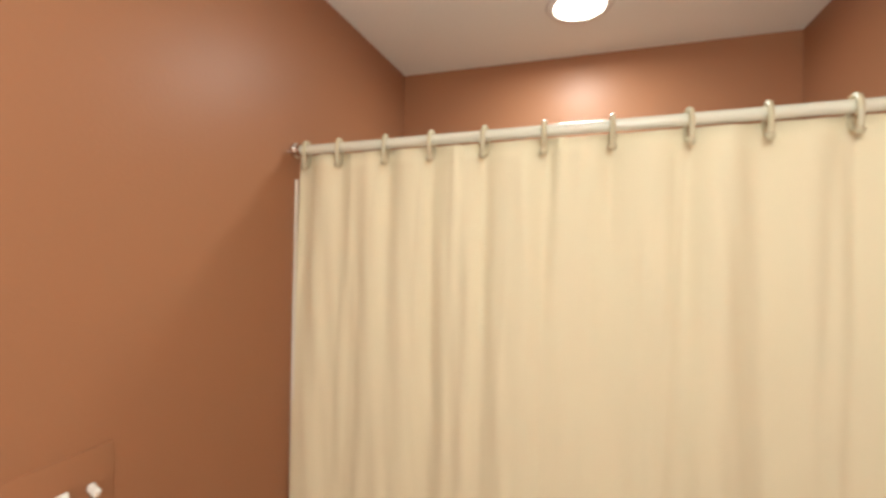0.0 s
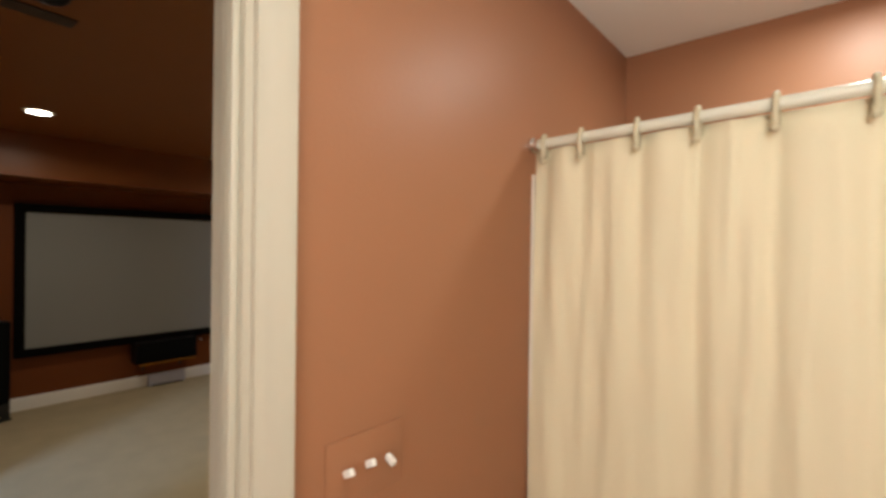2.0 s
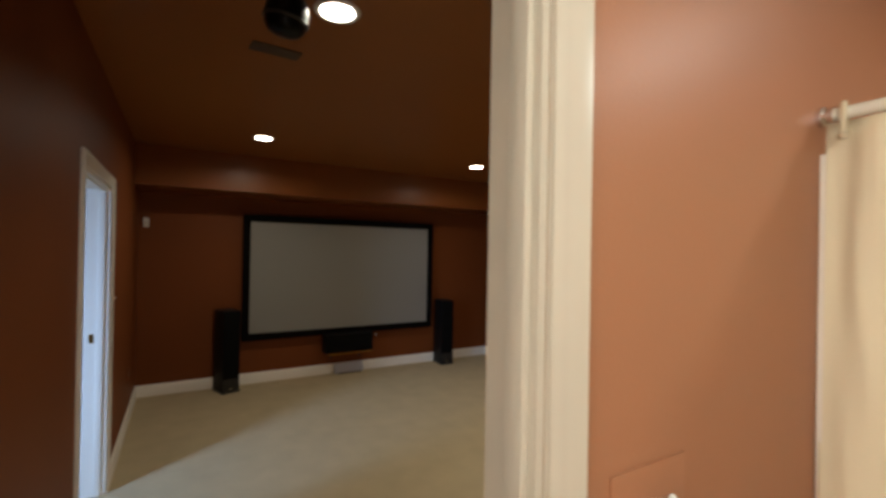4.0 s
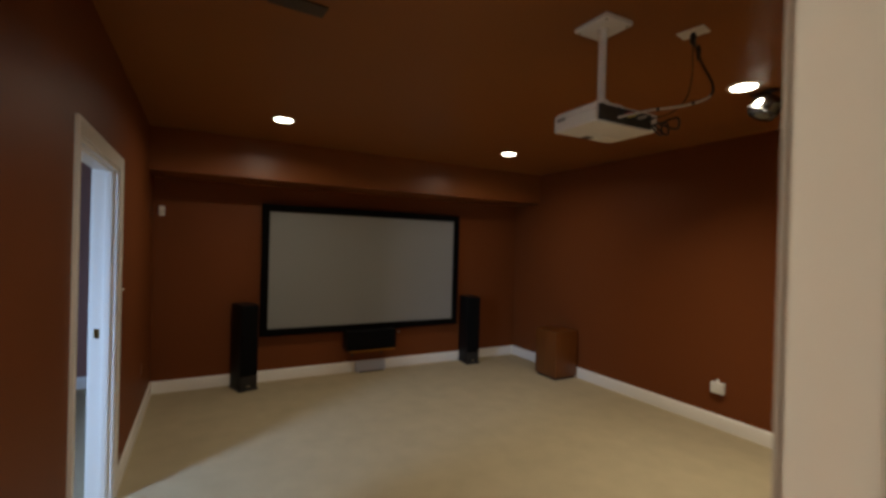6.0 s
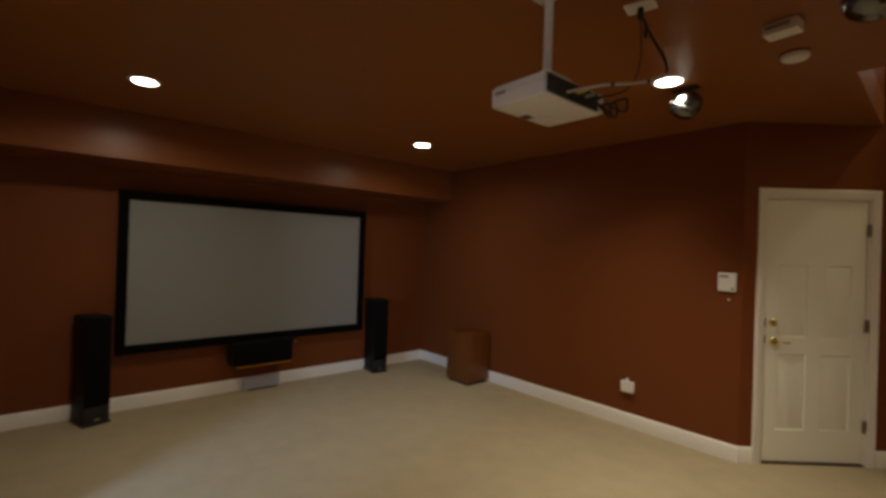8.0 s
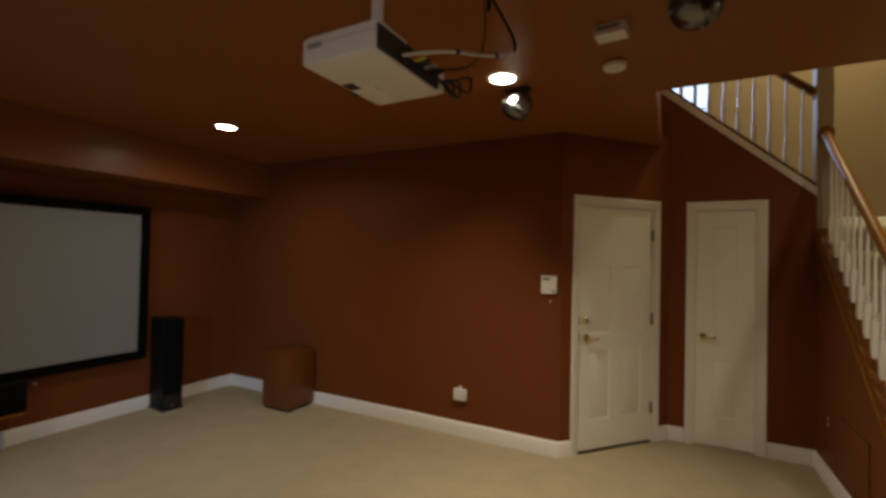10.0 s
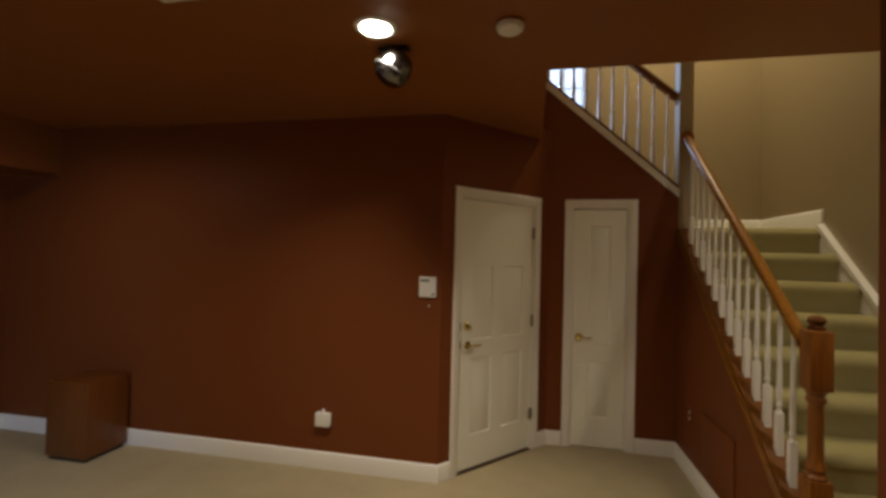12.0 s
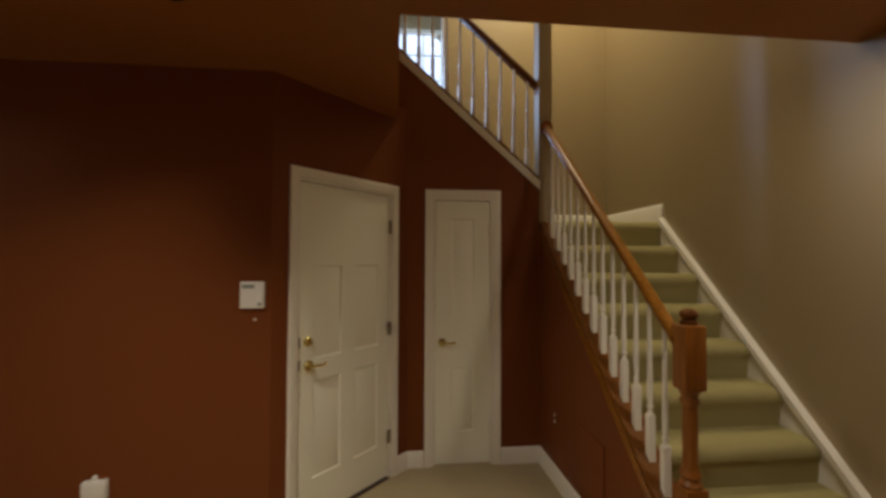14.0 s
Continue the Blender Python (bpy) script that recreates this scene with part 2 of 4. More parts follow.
# ---- structure ----
setting("floor", boxed(X_W - T, X_R + T, Y_S - 0.06, Y_BACK + T, -0.1, 0.0), CARPET, "beige cut-pile carpet over the whole basement floor", "carpet")
# Out of view; its pale colour is added to bounce light onto the ceiling.
setting("floor_bath", boxed(0.002, X_BE - 0.002, Y_BS + 0.002, Y_BB - 0.002, -0.08, 0.008), PALEBOUNCE, "unseen pale bathroom floor added to bounce light upwards", "floor")
setting("wall_west", boxed(X_W - T, X_W, Y_S - T, Y_N + T, 0, TOP), TERRA, "russet painted wall behind the projection screen", "wall")

bm = bmesh.new()
box(bm, X_W, SD0, Y_S - T, Y_S, 0, TOP)
box(bm, SD1, -0.001, Y_S - T, Y_S, 0, TOP)
box(bm, SD0, SD1, Y_S - T, Y_S, SDZ, TOP)
faced(bm, lambda n, c: n.y < -0.5, 1)
faced(bm, lambda n, c: n.x > 0.5 and c.x > -0.1, 2)
setting("wall_south", bm, [TERRA, LILAC, SALMON], "russet painted wall with an open doorway", "wall")
setting("wall_bath_south", boxed(0, X_BE + T, Y_BS - T, Y_BS, 0, TOP), SALMON, "terracotta painted bathroom wall", "wall")

bm = bmesh.new()
box(bm, -TE, 0, Y_S, BD0, 0, TOP)
box(bm, -TE, 0, BD1, Y_BO, 0, TOP)
box(bm, -TE, 0, BD0, BD1, BDZ, TOP)
faced(bm, lambda n, c: n.x > 0.5, 1)
setting("wall_east", bm, [TERRA, SALMON], "painted wall between bathroom and home theatre", "wall")

bm = boxed(0, X_BE, Y_BB, Y_BO, 0, TOP)
faced(bm, lambda n, c: n.y < -0.5, 1)
setting("wall_bath_back", bm, [TERRA, SALMON], "terracotta painted wall above the bathtub", "wall")
setting("wall_bath_east", boxed(X_BE, X_BE + T, Y_BS, Y_BO, 0, TOP), SALMON, "terracotta painted bathroom wall", "wall")
setting("wall_north", boxed(X_W, A.x, Y_N, Y_N + T, 0, TOP), TERRA, "russet painted long wall of the home theatre", "wall")

# angled wall in its own frame: x along the wall, y into it
ang = math.degrees(math.atan2(B.y - A.y, B.x - A.x))
DIAG = Matrix.Translation(A) @ pose(0, 0, 0, 0, 0, ang)
DL = (B - A).length
D1A, D1B, DZ = 0.166, 0.978, 2.045
bm = bmesh.new()
box(bm, 0, D1A, 0, T, 0, CEIL + 0.1)
box(bm, D1B, DL, 0, T, 0, CEIL + 0.1)
box(bm, D1A, D1B, 0, T, DZ, CEIL + 0.1)
setting("wall_angled", moved(bm, DIAG), TERRA, "russet painted angled wall with an entry door", "wall")

# closet wall, and the sloped knee wall of the upper flight over it
CD0, CD1 = -0.459, 0.010
KX, KZ, KS = 0.36, 2.178, 0.885


def knee(x):
    return KZ + (KX - x) * KS


bm = bmesh.new()
box(bm, B.x, CD0, Y_C, Y_C + T, 0, DZ)
box(bm, CD1, X_S, Y_C, Y_C + T, 0, DZ)
up = prism([(X_WELL, DZ), (X_S, DZ), (X_S, knee(X_S)), (X_WELL, knee(X_WELL))], "y", Y_C, Y_C + T)
side = boxed(X_WELL - 2.2, X_WELL, Y_C, Y_C + T, DZ, UP_CEIL)
setting("wall_closet", bm, TERRA, "russet painted wall with a narrow closet door", "wall")
setting("wall_knee", up, TERRA, "russet painted sloped wall under the upper balustrade", "wall")
setting("wall_well_back", side, TERRA, "russet painted back of the stairwell", "wall")


def cap(y):
    return 0.899 + (y - 3.68) * 0.855


setting("wall_stair_side", prism([(3.15, 0), (Y_C + 0.1, 0), (Y_C + 0.1, cap(Y_C) - 0.03), (3.15, cap(3.15) - 0.03)], "x", X_S, X_S + 0.108), TERRA, "russet painted wall below the stair balustrade", "wall")
setting("wall_stair", boxed(X_R, X_R + T, Y_BO, Y_BACK + T, 0, UP_CEIL), BEIGE, "beige painted stairwell wall", "wall")
setting("wall_stair_back", boxed(-0.28, X_R, Y_BACK, Y_BACK + T, 0, UP_CEIL), BEIGE, "beige painted wall above the stair landing", "wall")

# ceilings
bm = bmesh.new()
box(bm, X_W - T, X_WELL, Y_S - T, Y_C, CEIL, TOP)
box(bm, X_WELL, X_R, Y_BO, Y_HEAD, CEIL, TOP)
box(bm, X_WELL, -TE, Y_S - T, Y_BO, CEIL, TOP)
setting("ceiling_theatre", bm, BROWN, "brown painted ceiling of the home theatre", "ceiling")
setting("soffit", boxed(X_W, -4.775, Y_S, Y_N, 2.208, CEIL - 0.001), SOFFITLIT, "russet painted soffit above the projection screen", "soffit")
setting("ceiling_bath", boxed(0, X_BE, Y_BS, Y_BB, BATH_CEIL, BATH_CEIL + 0.1), CEILWHITE, "white painted bathroom ceiling", "ceiling")
setting("ceiling_upper", boxed(-3.1, X_R + T, Y_HEAD - 0.1, 8.22, UP_CEIL, UP_CEIL + 0.1), CEILWHITE, "white ceiling of the upper hall", "ceiling")
setting("wall_well_west", boxed(X_WELL - T, X_WELL, Y_HEAD, Y_C, TOP, UP_CEIL), TERRA, "russet painted side of the stairwell", "wall")
setting("wall_well_south", boxed(X_WELL - T, X_R, Y_HEAD - T, Y_HEAD, TOP, UP_CEIL), BEIGE, "beige painted wall over the stairwell edge", "wall")

# upper hall
bm = bmesh.new()
box(bm, -3.0, -0.58, Y_C + T, 8.1, UP_FLOOR - 0.2, UP_FLOOR)
box(bm, -0.58, 0.6, Y_BACK + T, 8.1, UP_FLOOR - 0.2, UP_FLOOR)
setting("floor_upper", bm, CARPET, "beige carpet of the upper hall", "carpet")
setting("wall_upper_west", boxed(-3.12, -3.0, Y_C + T, 8.1, UP_FLOOR - 0.2, UP_CEIL), BEIGE, "beige painted wall of the upper hall", "wall")
setting("wall_upper_east", boxed(0.6, 0.72, Y_BACK + T, 8.1, UP_FLOOR - 0.2, UP_CEIL), BEIGE, "beige painted wall of the upper hall", "wall")
W0, W1, WZ0, WZ1 = -0.98, -0.02, 3.55, 5.08
bm = bmesh.new()
box(bm, -3.0, W0, 8.1, 8.22, UP_FLOOR - 0.2, UP_CEIL)
box(bm, W1, 0.6, 8.1, 8.22, UP_FLOOR - 0.2, UP_CEIL)
box(bm, W0, W1, 8.1, 8.22, UP_FLOOR - 0.2, WZ0)
box(bm, W0, W1, 8.1, 8.22, WZ1, UP_CEIL)

def spandrel(x, way, r=0.30):
    """The rounded corner of the opening's head."""
    arc = [(x + way * r * (1 - math.sin(a)), WZ1 - r * (1 - math.cos(a))) for a in np.linspace(0, math.pi / 2, 9)]
    return prism([(x, WZ1)] + arc, "y", 8.102, 8.218)


setting("wall_upper_north", joined(bm, spandrel(W0, 1), spandrel(W1, -1)), BEIGE, "beige painted upper wall with a bright window", "wall")
win = tagged(new("window_1"), "tall white sash window full of daylight", "window", "", "structure")
bm = bmesh.new()
for a, b, c, d in ((W0, W0 + 0.06, WZ0, WZ1), (W1 - 0.06, W1, WZ0, WZ1), (W0 + 0.06, W1 - 0.06, WZ0, WZ0 + 0.06), (W0 + 0.06, W1 - 0.06, WZ1 - 0.06, WZ1)):
    box(bm, a, b, 8.08, 8.16, c, d)
part("window_frame", bm, TRIM, win)
bm = bmesh.new()
for i in (1, 2):
    box(bm, W0 + (W1 - W0) * i / 3 - 0.012, W0 + (W1 - W0) * i / 3 + 0.012, 8.11, 8.14, WZ0 + 0.06, WZ1 - 0.06)
for i in (1, 2, 3):
    box(bm, W0 + 0.06, W1 - 0.06, 8.112, 8.138, WZ0 + (WZ1 - WZ0) * i / 4 - 0.012, WZ0 + (WZ1 - WZ0) * i / 4 + 0.012)
part("muntins", bm, TRIM, win)
setting("backdrop_upper", boxed(W0 - 1.5, W1 + 1.5, 9.4, 9.42, 2.5, 6.5), DAYGLOW, "plain bright overcast sky outside the window", "sky")

# south room seen through the doorway
setting("floor_south", boxed(-5.9, -0.06, Y_F - 0.12, Y_S - 0.06, -0.1, -0.001), CARPET, "beige carpet of the adjoining room", "carpet")
setting("ceiling_south", boxed(-5.9, -0.12, Y_F - 0.12, Y_S - T, 2.45, 2.55), CEILWHITE, "white ceiling of the adjoining room", "ceiling")
setting("wall_south_room_west", boxed(-5.9, -5.78, Y_F - 0.12, Y_S - T, 0, 2.45), LILAC, "mauve painted wall of the adjoining room", "wall")
bm = boxed(-0.12, 0.0, Y_F - 0.12, Y_S - T, 0, TOP)
faced(bm, lambda n, c: n.x > 0.5, 1)
setting("wall_south_room_east", bm, [LILAC, SALMON], "painted wall between the adjoining room and the bathroom", "wall")
bm = bmesh.new()
box(bm, -5.78, -2.25, Y_F - 0.12, Y_F, 0, 2.45)
box(bm, -1.2, -0.12, Y_F - 0.12, Y_F, 0, 2.45)
box(bm, -2.25, -1.2, Y_F - 0.12, Y_F, 0, 0.8)
box(bm, -2.25, -1.2, Y_F - 0.12, Y_F, 2.2, 2.45)
setting("wall_south_room_south", bm, LILAC, "mauve painted wall with a daylight window", "wall")


# ---- trim ----
def baseboard(p, q, height=0.125, thick=0.016, z0=0.0):
    """Profile run from p to q on the plan, standing to the left of that way."""
    p, q = Vector((p[0], p[1], 0)), Vector((q[0], q[1], 0))
    run = (q - p).length
    prof = [(0, 0), (thick, 0), (thick, height * 0.76), (thick * 0.85, height * 0.8), (thick * 0.8, height * 0.9), (thick * 0.45, height * 0.97), (0, height)]
    bm = prism(prof, "x", 0, run)
    return moved(bm, Matrix.Translation((p.x, p.y, z0)) @ pose(0, 0, 0, 0, 0, math.degrees(math.atan2(q.y - p.y, q.x - p.x))))


def trim(name, label, *bms):
    return setting(name, joined(*bms), TRIM, label, "baseboard", 40)


du = (B - A).normalized()
trim("baseboard_west", "white moulded baseboard below the projection screen", baseboard((X_W, Y_N), (X_W, Y_S)))
trim("baseboard_north", "white moulded baseboard along the russet wall", baseboard((A.x + 0.012, Y_N), (X_W, Y_N)))
trim("baseboard_south", "white moulded baseboard beside the doorway", baseboard((X_W, Y_S), (SD0 - 0.07, Y_S)), baseboard((SD1 + 0.07, Y_S), (-TE, Y_S)))
trim("baseboard_angled", "short white baseboard beside the entry door", baseboard(A + du * (D1A - 0.064), A), baseboard(B + du * 0.01, A + du * (D1B + 0.064)))
trim("baseboard_closet", "white baseboard beside the closet door", baseboard((CD0 - 0.064, Y_C), (B.x, Y_C)), baseboard((X_S, Y_C), (CD1 + 0.064, Y_C)))
trim("baseboard_stair_side", "white baseboard under the stair", baseboard((X_S, 3.15), (X_S, Y_C)))
trim("baseboard_hall", "white baseboard on the stairwell wall", baseboard((X_R, Y_BO), (X_R, 2.83)))
trim("baseboard_south_room", "white baseboard of the adjoining room", baseboard((-5.78, Y_S - T), (-5.78, Y_F)))
trim("baseboard_landing", "white baseboard round the stair landing", baseboard((X_R, Y_TOP + 0.005), (X_R, Y_BACK), 0.15, 0.016, LAND), baseboard((X_R, Y_BACK), (X_S, Y_BACK), 0.15, 0.016, LAND))


def casing_mesh(width, height, w=0.062, t=0.018):
    """A mitred moulded surround round an opening that starts at x = 0, standing out to -y."""
    prof = [(0, 0), (0, 0.55), (0.1, 0.62), (0.3, 0.62), (0.42, 0.8), (0.62, 0.9), (0.8, 1.0), (0.94, 0.95), (1, 0.75), (1, 0)]
    bm = bmesh.new()
    rows = []
    for u, h in prof:
        o, y = u * w, -h * t
        rows.append([bm.verts.new(p) for p in ((-o, y, 0), (-o, y, height + o), (width + o, y, height + o), (width + o, y, 0))])
    for a, b in zip(rows, rows[1:] + rows[:1]):
        for i in range(3):
            bm.faces.new((a[i], a[i + 1], b[i + 1], b[i]))
    bm.faces.new([r[0] for r in rows])
    bm.faces.new([r[3] for r in rows][::-1])
    return bm


def jamb_mesh(width, height, depth, stop_at=0.5, j=0.018):
    bm = bmesh.new()
    for a, b, z0, z1 in ((0, j, 0, height), (width - j, width, 0, height), (j, width - j, height - j, height)):
        box(bm, a, b, 0.001, depth - 0.001, z0, z1)
    s, s0, s1 = 0.011, depth * stop_at - 0.017, depth * stop_at + 0.017
    for a, b, z0, z1 in ((j, j + s, 0, height - j), (width - j - s, width - j, 0, height - j), (j + s, width - j - s, height - j - s, height - j)):
        box(bm, a, b, s0, s1, z0, z1, bevel=0.003)
    return bm


def doorway(name, label, m, width, height, depth, w=0.062, both=False, stop_at=0.5, paint=TRIM, lining=0.018):
    ob = tagged(new(name), label, "door", "", "structure")
    ob.matrix_world = m
    part("door_casing", casing_mesh(width, height, w), paint, ob)
    part("door_jamb", jamb_mesh(width, height, depth, stop_at, lining), paint, ob)
    if both:
        back = part("door_casing", casing_mesh(width, height, w), paint, ob)
        back.matrix_basis = pose(width, depth, 0, 0, 0, 180)
    return ob


def panel_leaf(width, height, thick, cols, rows):
    """A moulded panel door: cols and rows list the (start, end) of the panels. Front at y = 0, body behind."""
    xs = sorted({0, width, *[v for c in cols for v in c]})
    zs = sorted({0, height, *[v for r in rows for v in r]})
    bm = bmesh.new()
    grid = [[bm.verts.new((x, 0, z)) for x in xs] for z in zs]
    panels = []
    for i in range(len(zs) - 1):
        for j in range(len(xs) - 1):
            f = bm.faces.new((grid[i][j], grid[i][j + 1], grid[i + 1][j + 1], grid[i + 1][j]))
            if (xs[j], xs[j + 1]) in cols and (zs[i], zs[i + 1]) in rows:
                panels.append(f)
    back = [bm.verts.new(p) for p in ((0, thick, 0), (width, thick, 0), (width, thick, height), (0, thick, height))]
    bm.faces.new(back[::-1])
    edge = {"b": grid[0], "t": grid[-1], "l": [g[0] for g in grid], "r": [g[-1] for g in grid]}
    bm.faces.new(edge["b"][::-1] + [back[0], back[1]])
    bm.faces.new(edge["t"] + [back[2], back[3]])
    bm.faces.new(edge["l"] + [back[3], back[0]])
    bm.faces.new(edge["r"][::-1] + [back[1], back[2]])
    bm.normal_update()
    for thickness, depth in ((0.008, -0.008), (0.012, 0.0), (0.020, 0.006)):
        bmesh.ops.inset_individual(bm, faces=panels, thickness=thickness, depth=depth)
    return bm


def lever_set(parent, x, z, way):
    rose = part("door_handle", lathed([(0.0, 0.0), (0.031, 0.0), (0.031, 0.006), (0.026, 0.012), (0.013, 0.014), (0.011, 0.045), (0.0, 0.046)], 24, pose(x, 0, z, 90)), BRASS, parent, "polished brass lever handle")
    pts = smooth_line([(x, -0.045, z), (x + way * 0.03, -0.052, z + 0.002), (x + way * 0.06, -0.048, z - 0.004), (x + way * 0.098, -0.046, z + 0.004)])
    part("lever", tubed(pts, 0.0085, 10), BRASS, rose)


def hinge(parent, x, z, mat):
    bm = boxed(x - 0.016, x + 0.016, -0.0035, 0.0, z - 0.045, z + 0.045, bevel=0.001)
    lathe(bm, [(0.0, -0.05), (0.004, -0.05), (0.006, -0.046), (0.006, 0.046), (0.004, 0.05), (0.0, 0.05)], 10, pose(x, -0.006, z))
    part("hinge", bm, mat, parent)


d1 = doorway("door_1", "closed white panelled entry door in the angled wall", DIAG @ pose(D1A, 0, 0), D1B - D1A, DZ, T, 0.06, stop_at=0.85)
wd = D1B - D1A - 0.044
part("door_leaf", moved(panel_leaf(wd, 2.004, 0.044, [(0.105, 0.325), (wd - 0.325, wd - 0.105)], [(0.239, 0.819), (0.949, 1.509)]), pose(0.022, 0.012, 0.018)), DOORPAINT, d1)
part("threshold", boxed(0.018, D1B - D1A - 0.018, -0.008, T, 0, 0.010, bevel=0.003), BRONZE, d1, "dark brown threshold strip")
lever_set(d1, 0.085, 0.937, 1)
part("deadbolt", lathed([(0, 0), (0.030, 0), (0.029, 0.010), (0.022, 0.016), (0.020, 0.020), (0, 0.021)], 24, pose(0.085, 0.012, 1.077, 90)), BRASS, d1, "brass deadbolt turn")
part("thumb_turn", boxed(0.080, 0.090, -0.030, -0.008, 1.062, 1.092, bevel=0.003), BRASS, d1)
for z in (0.30, 1.07, 1.80):
    hinge(d1, D1B - D1A - 0.020, z, STEEL)
for z in (0.945, 1.077):
    part("strike_plate", boxed(0.014, 0.024, -0.002, 0.010, z - 0.03, z + 0.03), STEEL, d1)

d2 = doorway("door_2", "closed white narrow closet door with brass lever", pose(CD0, Y_C, 0), CD1 - CD0, DZ, T, 0.06, stop_at=0.85)
wd = CD1 - CD0 - 0.042
part("door_leaf", moved(panel_leaf(wd, 2.008, 0.035, [(0.125, wd - 0.125)], [(0.245, 0.728), (0.858, 1.868)]), pose(0.021, 0.010, 0.012)), DOORPAINT, d2)
lever_set(d2, 0.075, 0.935, 1)
for z in (0.28, 1.06, 1.80):
    hinge(d2, CD1 - CD0 - 0.020, z, TRIM)

doorway("door_3", "open bathroom doorway, moulded casing in toned-down trim paint", pose(0, BD0, 0, 0, 0, 90), BD1 - BD0, BDZ, TE, 0.058, True, 0.30, TRIMDIM, 0.012)
d4 = doorway("door_4", "open doorway with white casing, daylight room beyond", pose(SD1, Y_S, 0, 0, 0, 180), SD1 - SD0, SDZ, T, 0.068, True, 0.35)
part("strike_plate", boxed(SD1 - SD0 - 0.021, SD1 - SD0 - 0.018, 0.076, 0.100, 0.985, 1.04), BRASS, d4, "small brass strike plate")

# ---- stairs ----
stairs = tagged(new("stairs"), "carpeted sage staircase between wall and oak balustrade", "stairs", "", "structure")
X0, X1 = X_S + 0.108, X_R


def step_mesh(x0, x1, y, z0, z1, depth):
    """Carpet over tread and riser, with a soft rolled nosing."""
    r = 0.058
    prof = [(y + 0.012, z0), (y + 0.006, z0 + 0.05), (y, z1 - 0.10)]
    prof += [(y - 0.004 + r - (r + 0.010) * math.cos(a), z1 - r + r * math.sin(a)) for a in np.linspace(-0.5, math.pi / 2, 8)]
    prof += [(y + depth, z1), (y + depth, z0)]
    return prism(prof, "x", x0, x1)


HEIGHTS = [LAND - RISE * k for k in range(9)][::-1]
for k, z in enumerate(HEIGHTS):
    y = Y_TOP - (len(HEIGHTS) - 1 - k) * GOING
    below = HEIGHTS[k - 1] if k else 0.0
    last = k == len(HEIGHTS) - 1
    part("step", step_mesh(X0, X1, y, below if last or not k else below - 0.02, z, Y_BACK - y if last else GOING + 0.03), STAIRCARPET, stairs)
for k in range(5):
    x = X_S - k * 0.235
    bm = boxed(x - 0.255, x + 0.01, Y_C + T, Y_BACK, 1.7, LAND + (UP_FLOOR - LAND) / 5 * (k + 1) - 0.001, bevel=0.008)
    part("step", bm, STAIRCARPET, stairs)


def skirt(y):
    return LAND + (y - Y_TOP) * RISE / GOING


def run_mesh(x0, x1, ya, yb, za0, za1, zb0, zb1):
    return prism([(ya, za0), (yb, zb0), (yb, zb1), (ya, za1)], "x", x0, x1)


y0 = Y_TOP - LAND / (RISE / GOING)
ya, yb = y0 - 0.01, y0 + 0.30 * GOING / RISE
part("skirt_board", prism([(ya, 0.0), (yb, 0.0), (Y_TOP + 0.005, LAND - 0.3), (Y_TOP + 0.005, skirt(Y_TOP) - 0.005), (ya + 0.03, skirt(ya + 0.03) - 0.005)], "x", X_R - 0.036, X_R), TRIM, stairs, "white painted board beside the steps")
part("skirt_moulding", run_mesh(X_R - 0.050, X_R, y0 - 0.18, Y_TOP, skirt(y0 - 0.18) - 0.014, skirt(y0 - 0.18) + 0.034, LAND - 0.016, LAND + 0.032), TRIM, stairs, "white sloped skirt moulding")

balustrade = thing("stair_balustrade", "honey oak handrail and newel with white turned balusters", "balustrade")
XB = X_S + 0.054
part("base_rail", run_mesh(X_S - 0.006, X_S + 0.112, 3.18, Y_C + 0.0, cap(3.18) - 0.03, cap(3.18), cap(Y_C) - 0.03, cap(Y_C)), OAKMID, balustrade, "oak base rail")
part("fillet", run_mesh(X_S - 0.008, X_S, 3.18, Y_C, cap(3.18) - 0.085, cap(3.18) - 0.0305, cap(Y_C) - 0.085, cap(Y_C) - 0.0305), OAKSHADED, balustrade)
for drop, out in ((0.036, 0.016), (0.062, 0.014), (0.082, 0.012)):
    part("bead", tubed([(X_S - out + 0.006, 3.18, cap(3.18) - drop), (X_S - out + 0.006, Y_C, cap(Y_C) - drop)], 0.007, 8), OAK, balustrade, "rounded oak bead")


def baluster_mesh(foot_a, foot_b, head):
    """Square foot cut to the slope, turned vase, thin shaft. Stands at the origin."""
    s = 0.016
    bm = bmesh.new()
    low = [bm.verts.new((x, y, foot_a if y < 0 else foot_b)) for x, y in ((-s, -s), (s, -s), (s, s), (-s, s))]
    high = [bm.verts.new((x, y, 0.20)) for x, y in ((-s, -s), (s, -s), (s, s), (-s, s))]
    bm.faces.new(low[::-1])
    bm.faces.new(high)
    for i in range(4):
        bm.faces.new((low[i], low[(i + 1) % 4], high[(i + 1) % 4], high[i]))
    lathe(bm, [(0.0, 0.195), (0.0155, 0.20), (0.011, 0.212), (0.010, 0.222), (0.0145, 0.230), (0.0145, 0.238), (0.010, 0.246), (0.0125, 0.27), (0.0135, 0.31), (0.011, 0.45), (0.0085, head - 0.02), (0.0085, head), (0.0, head)], 12)
    return bm


def rail_top(y):
    return 1.299 + (y - 3.226) * 0.852


bal_data = None
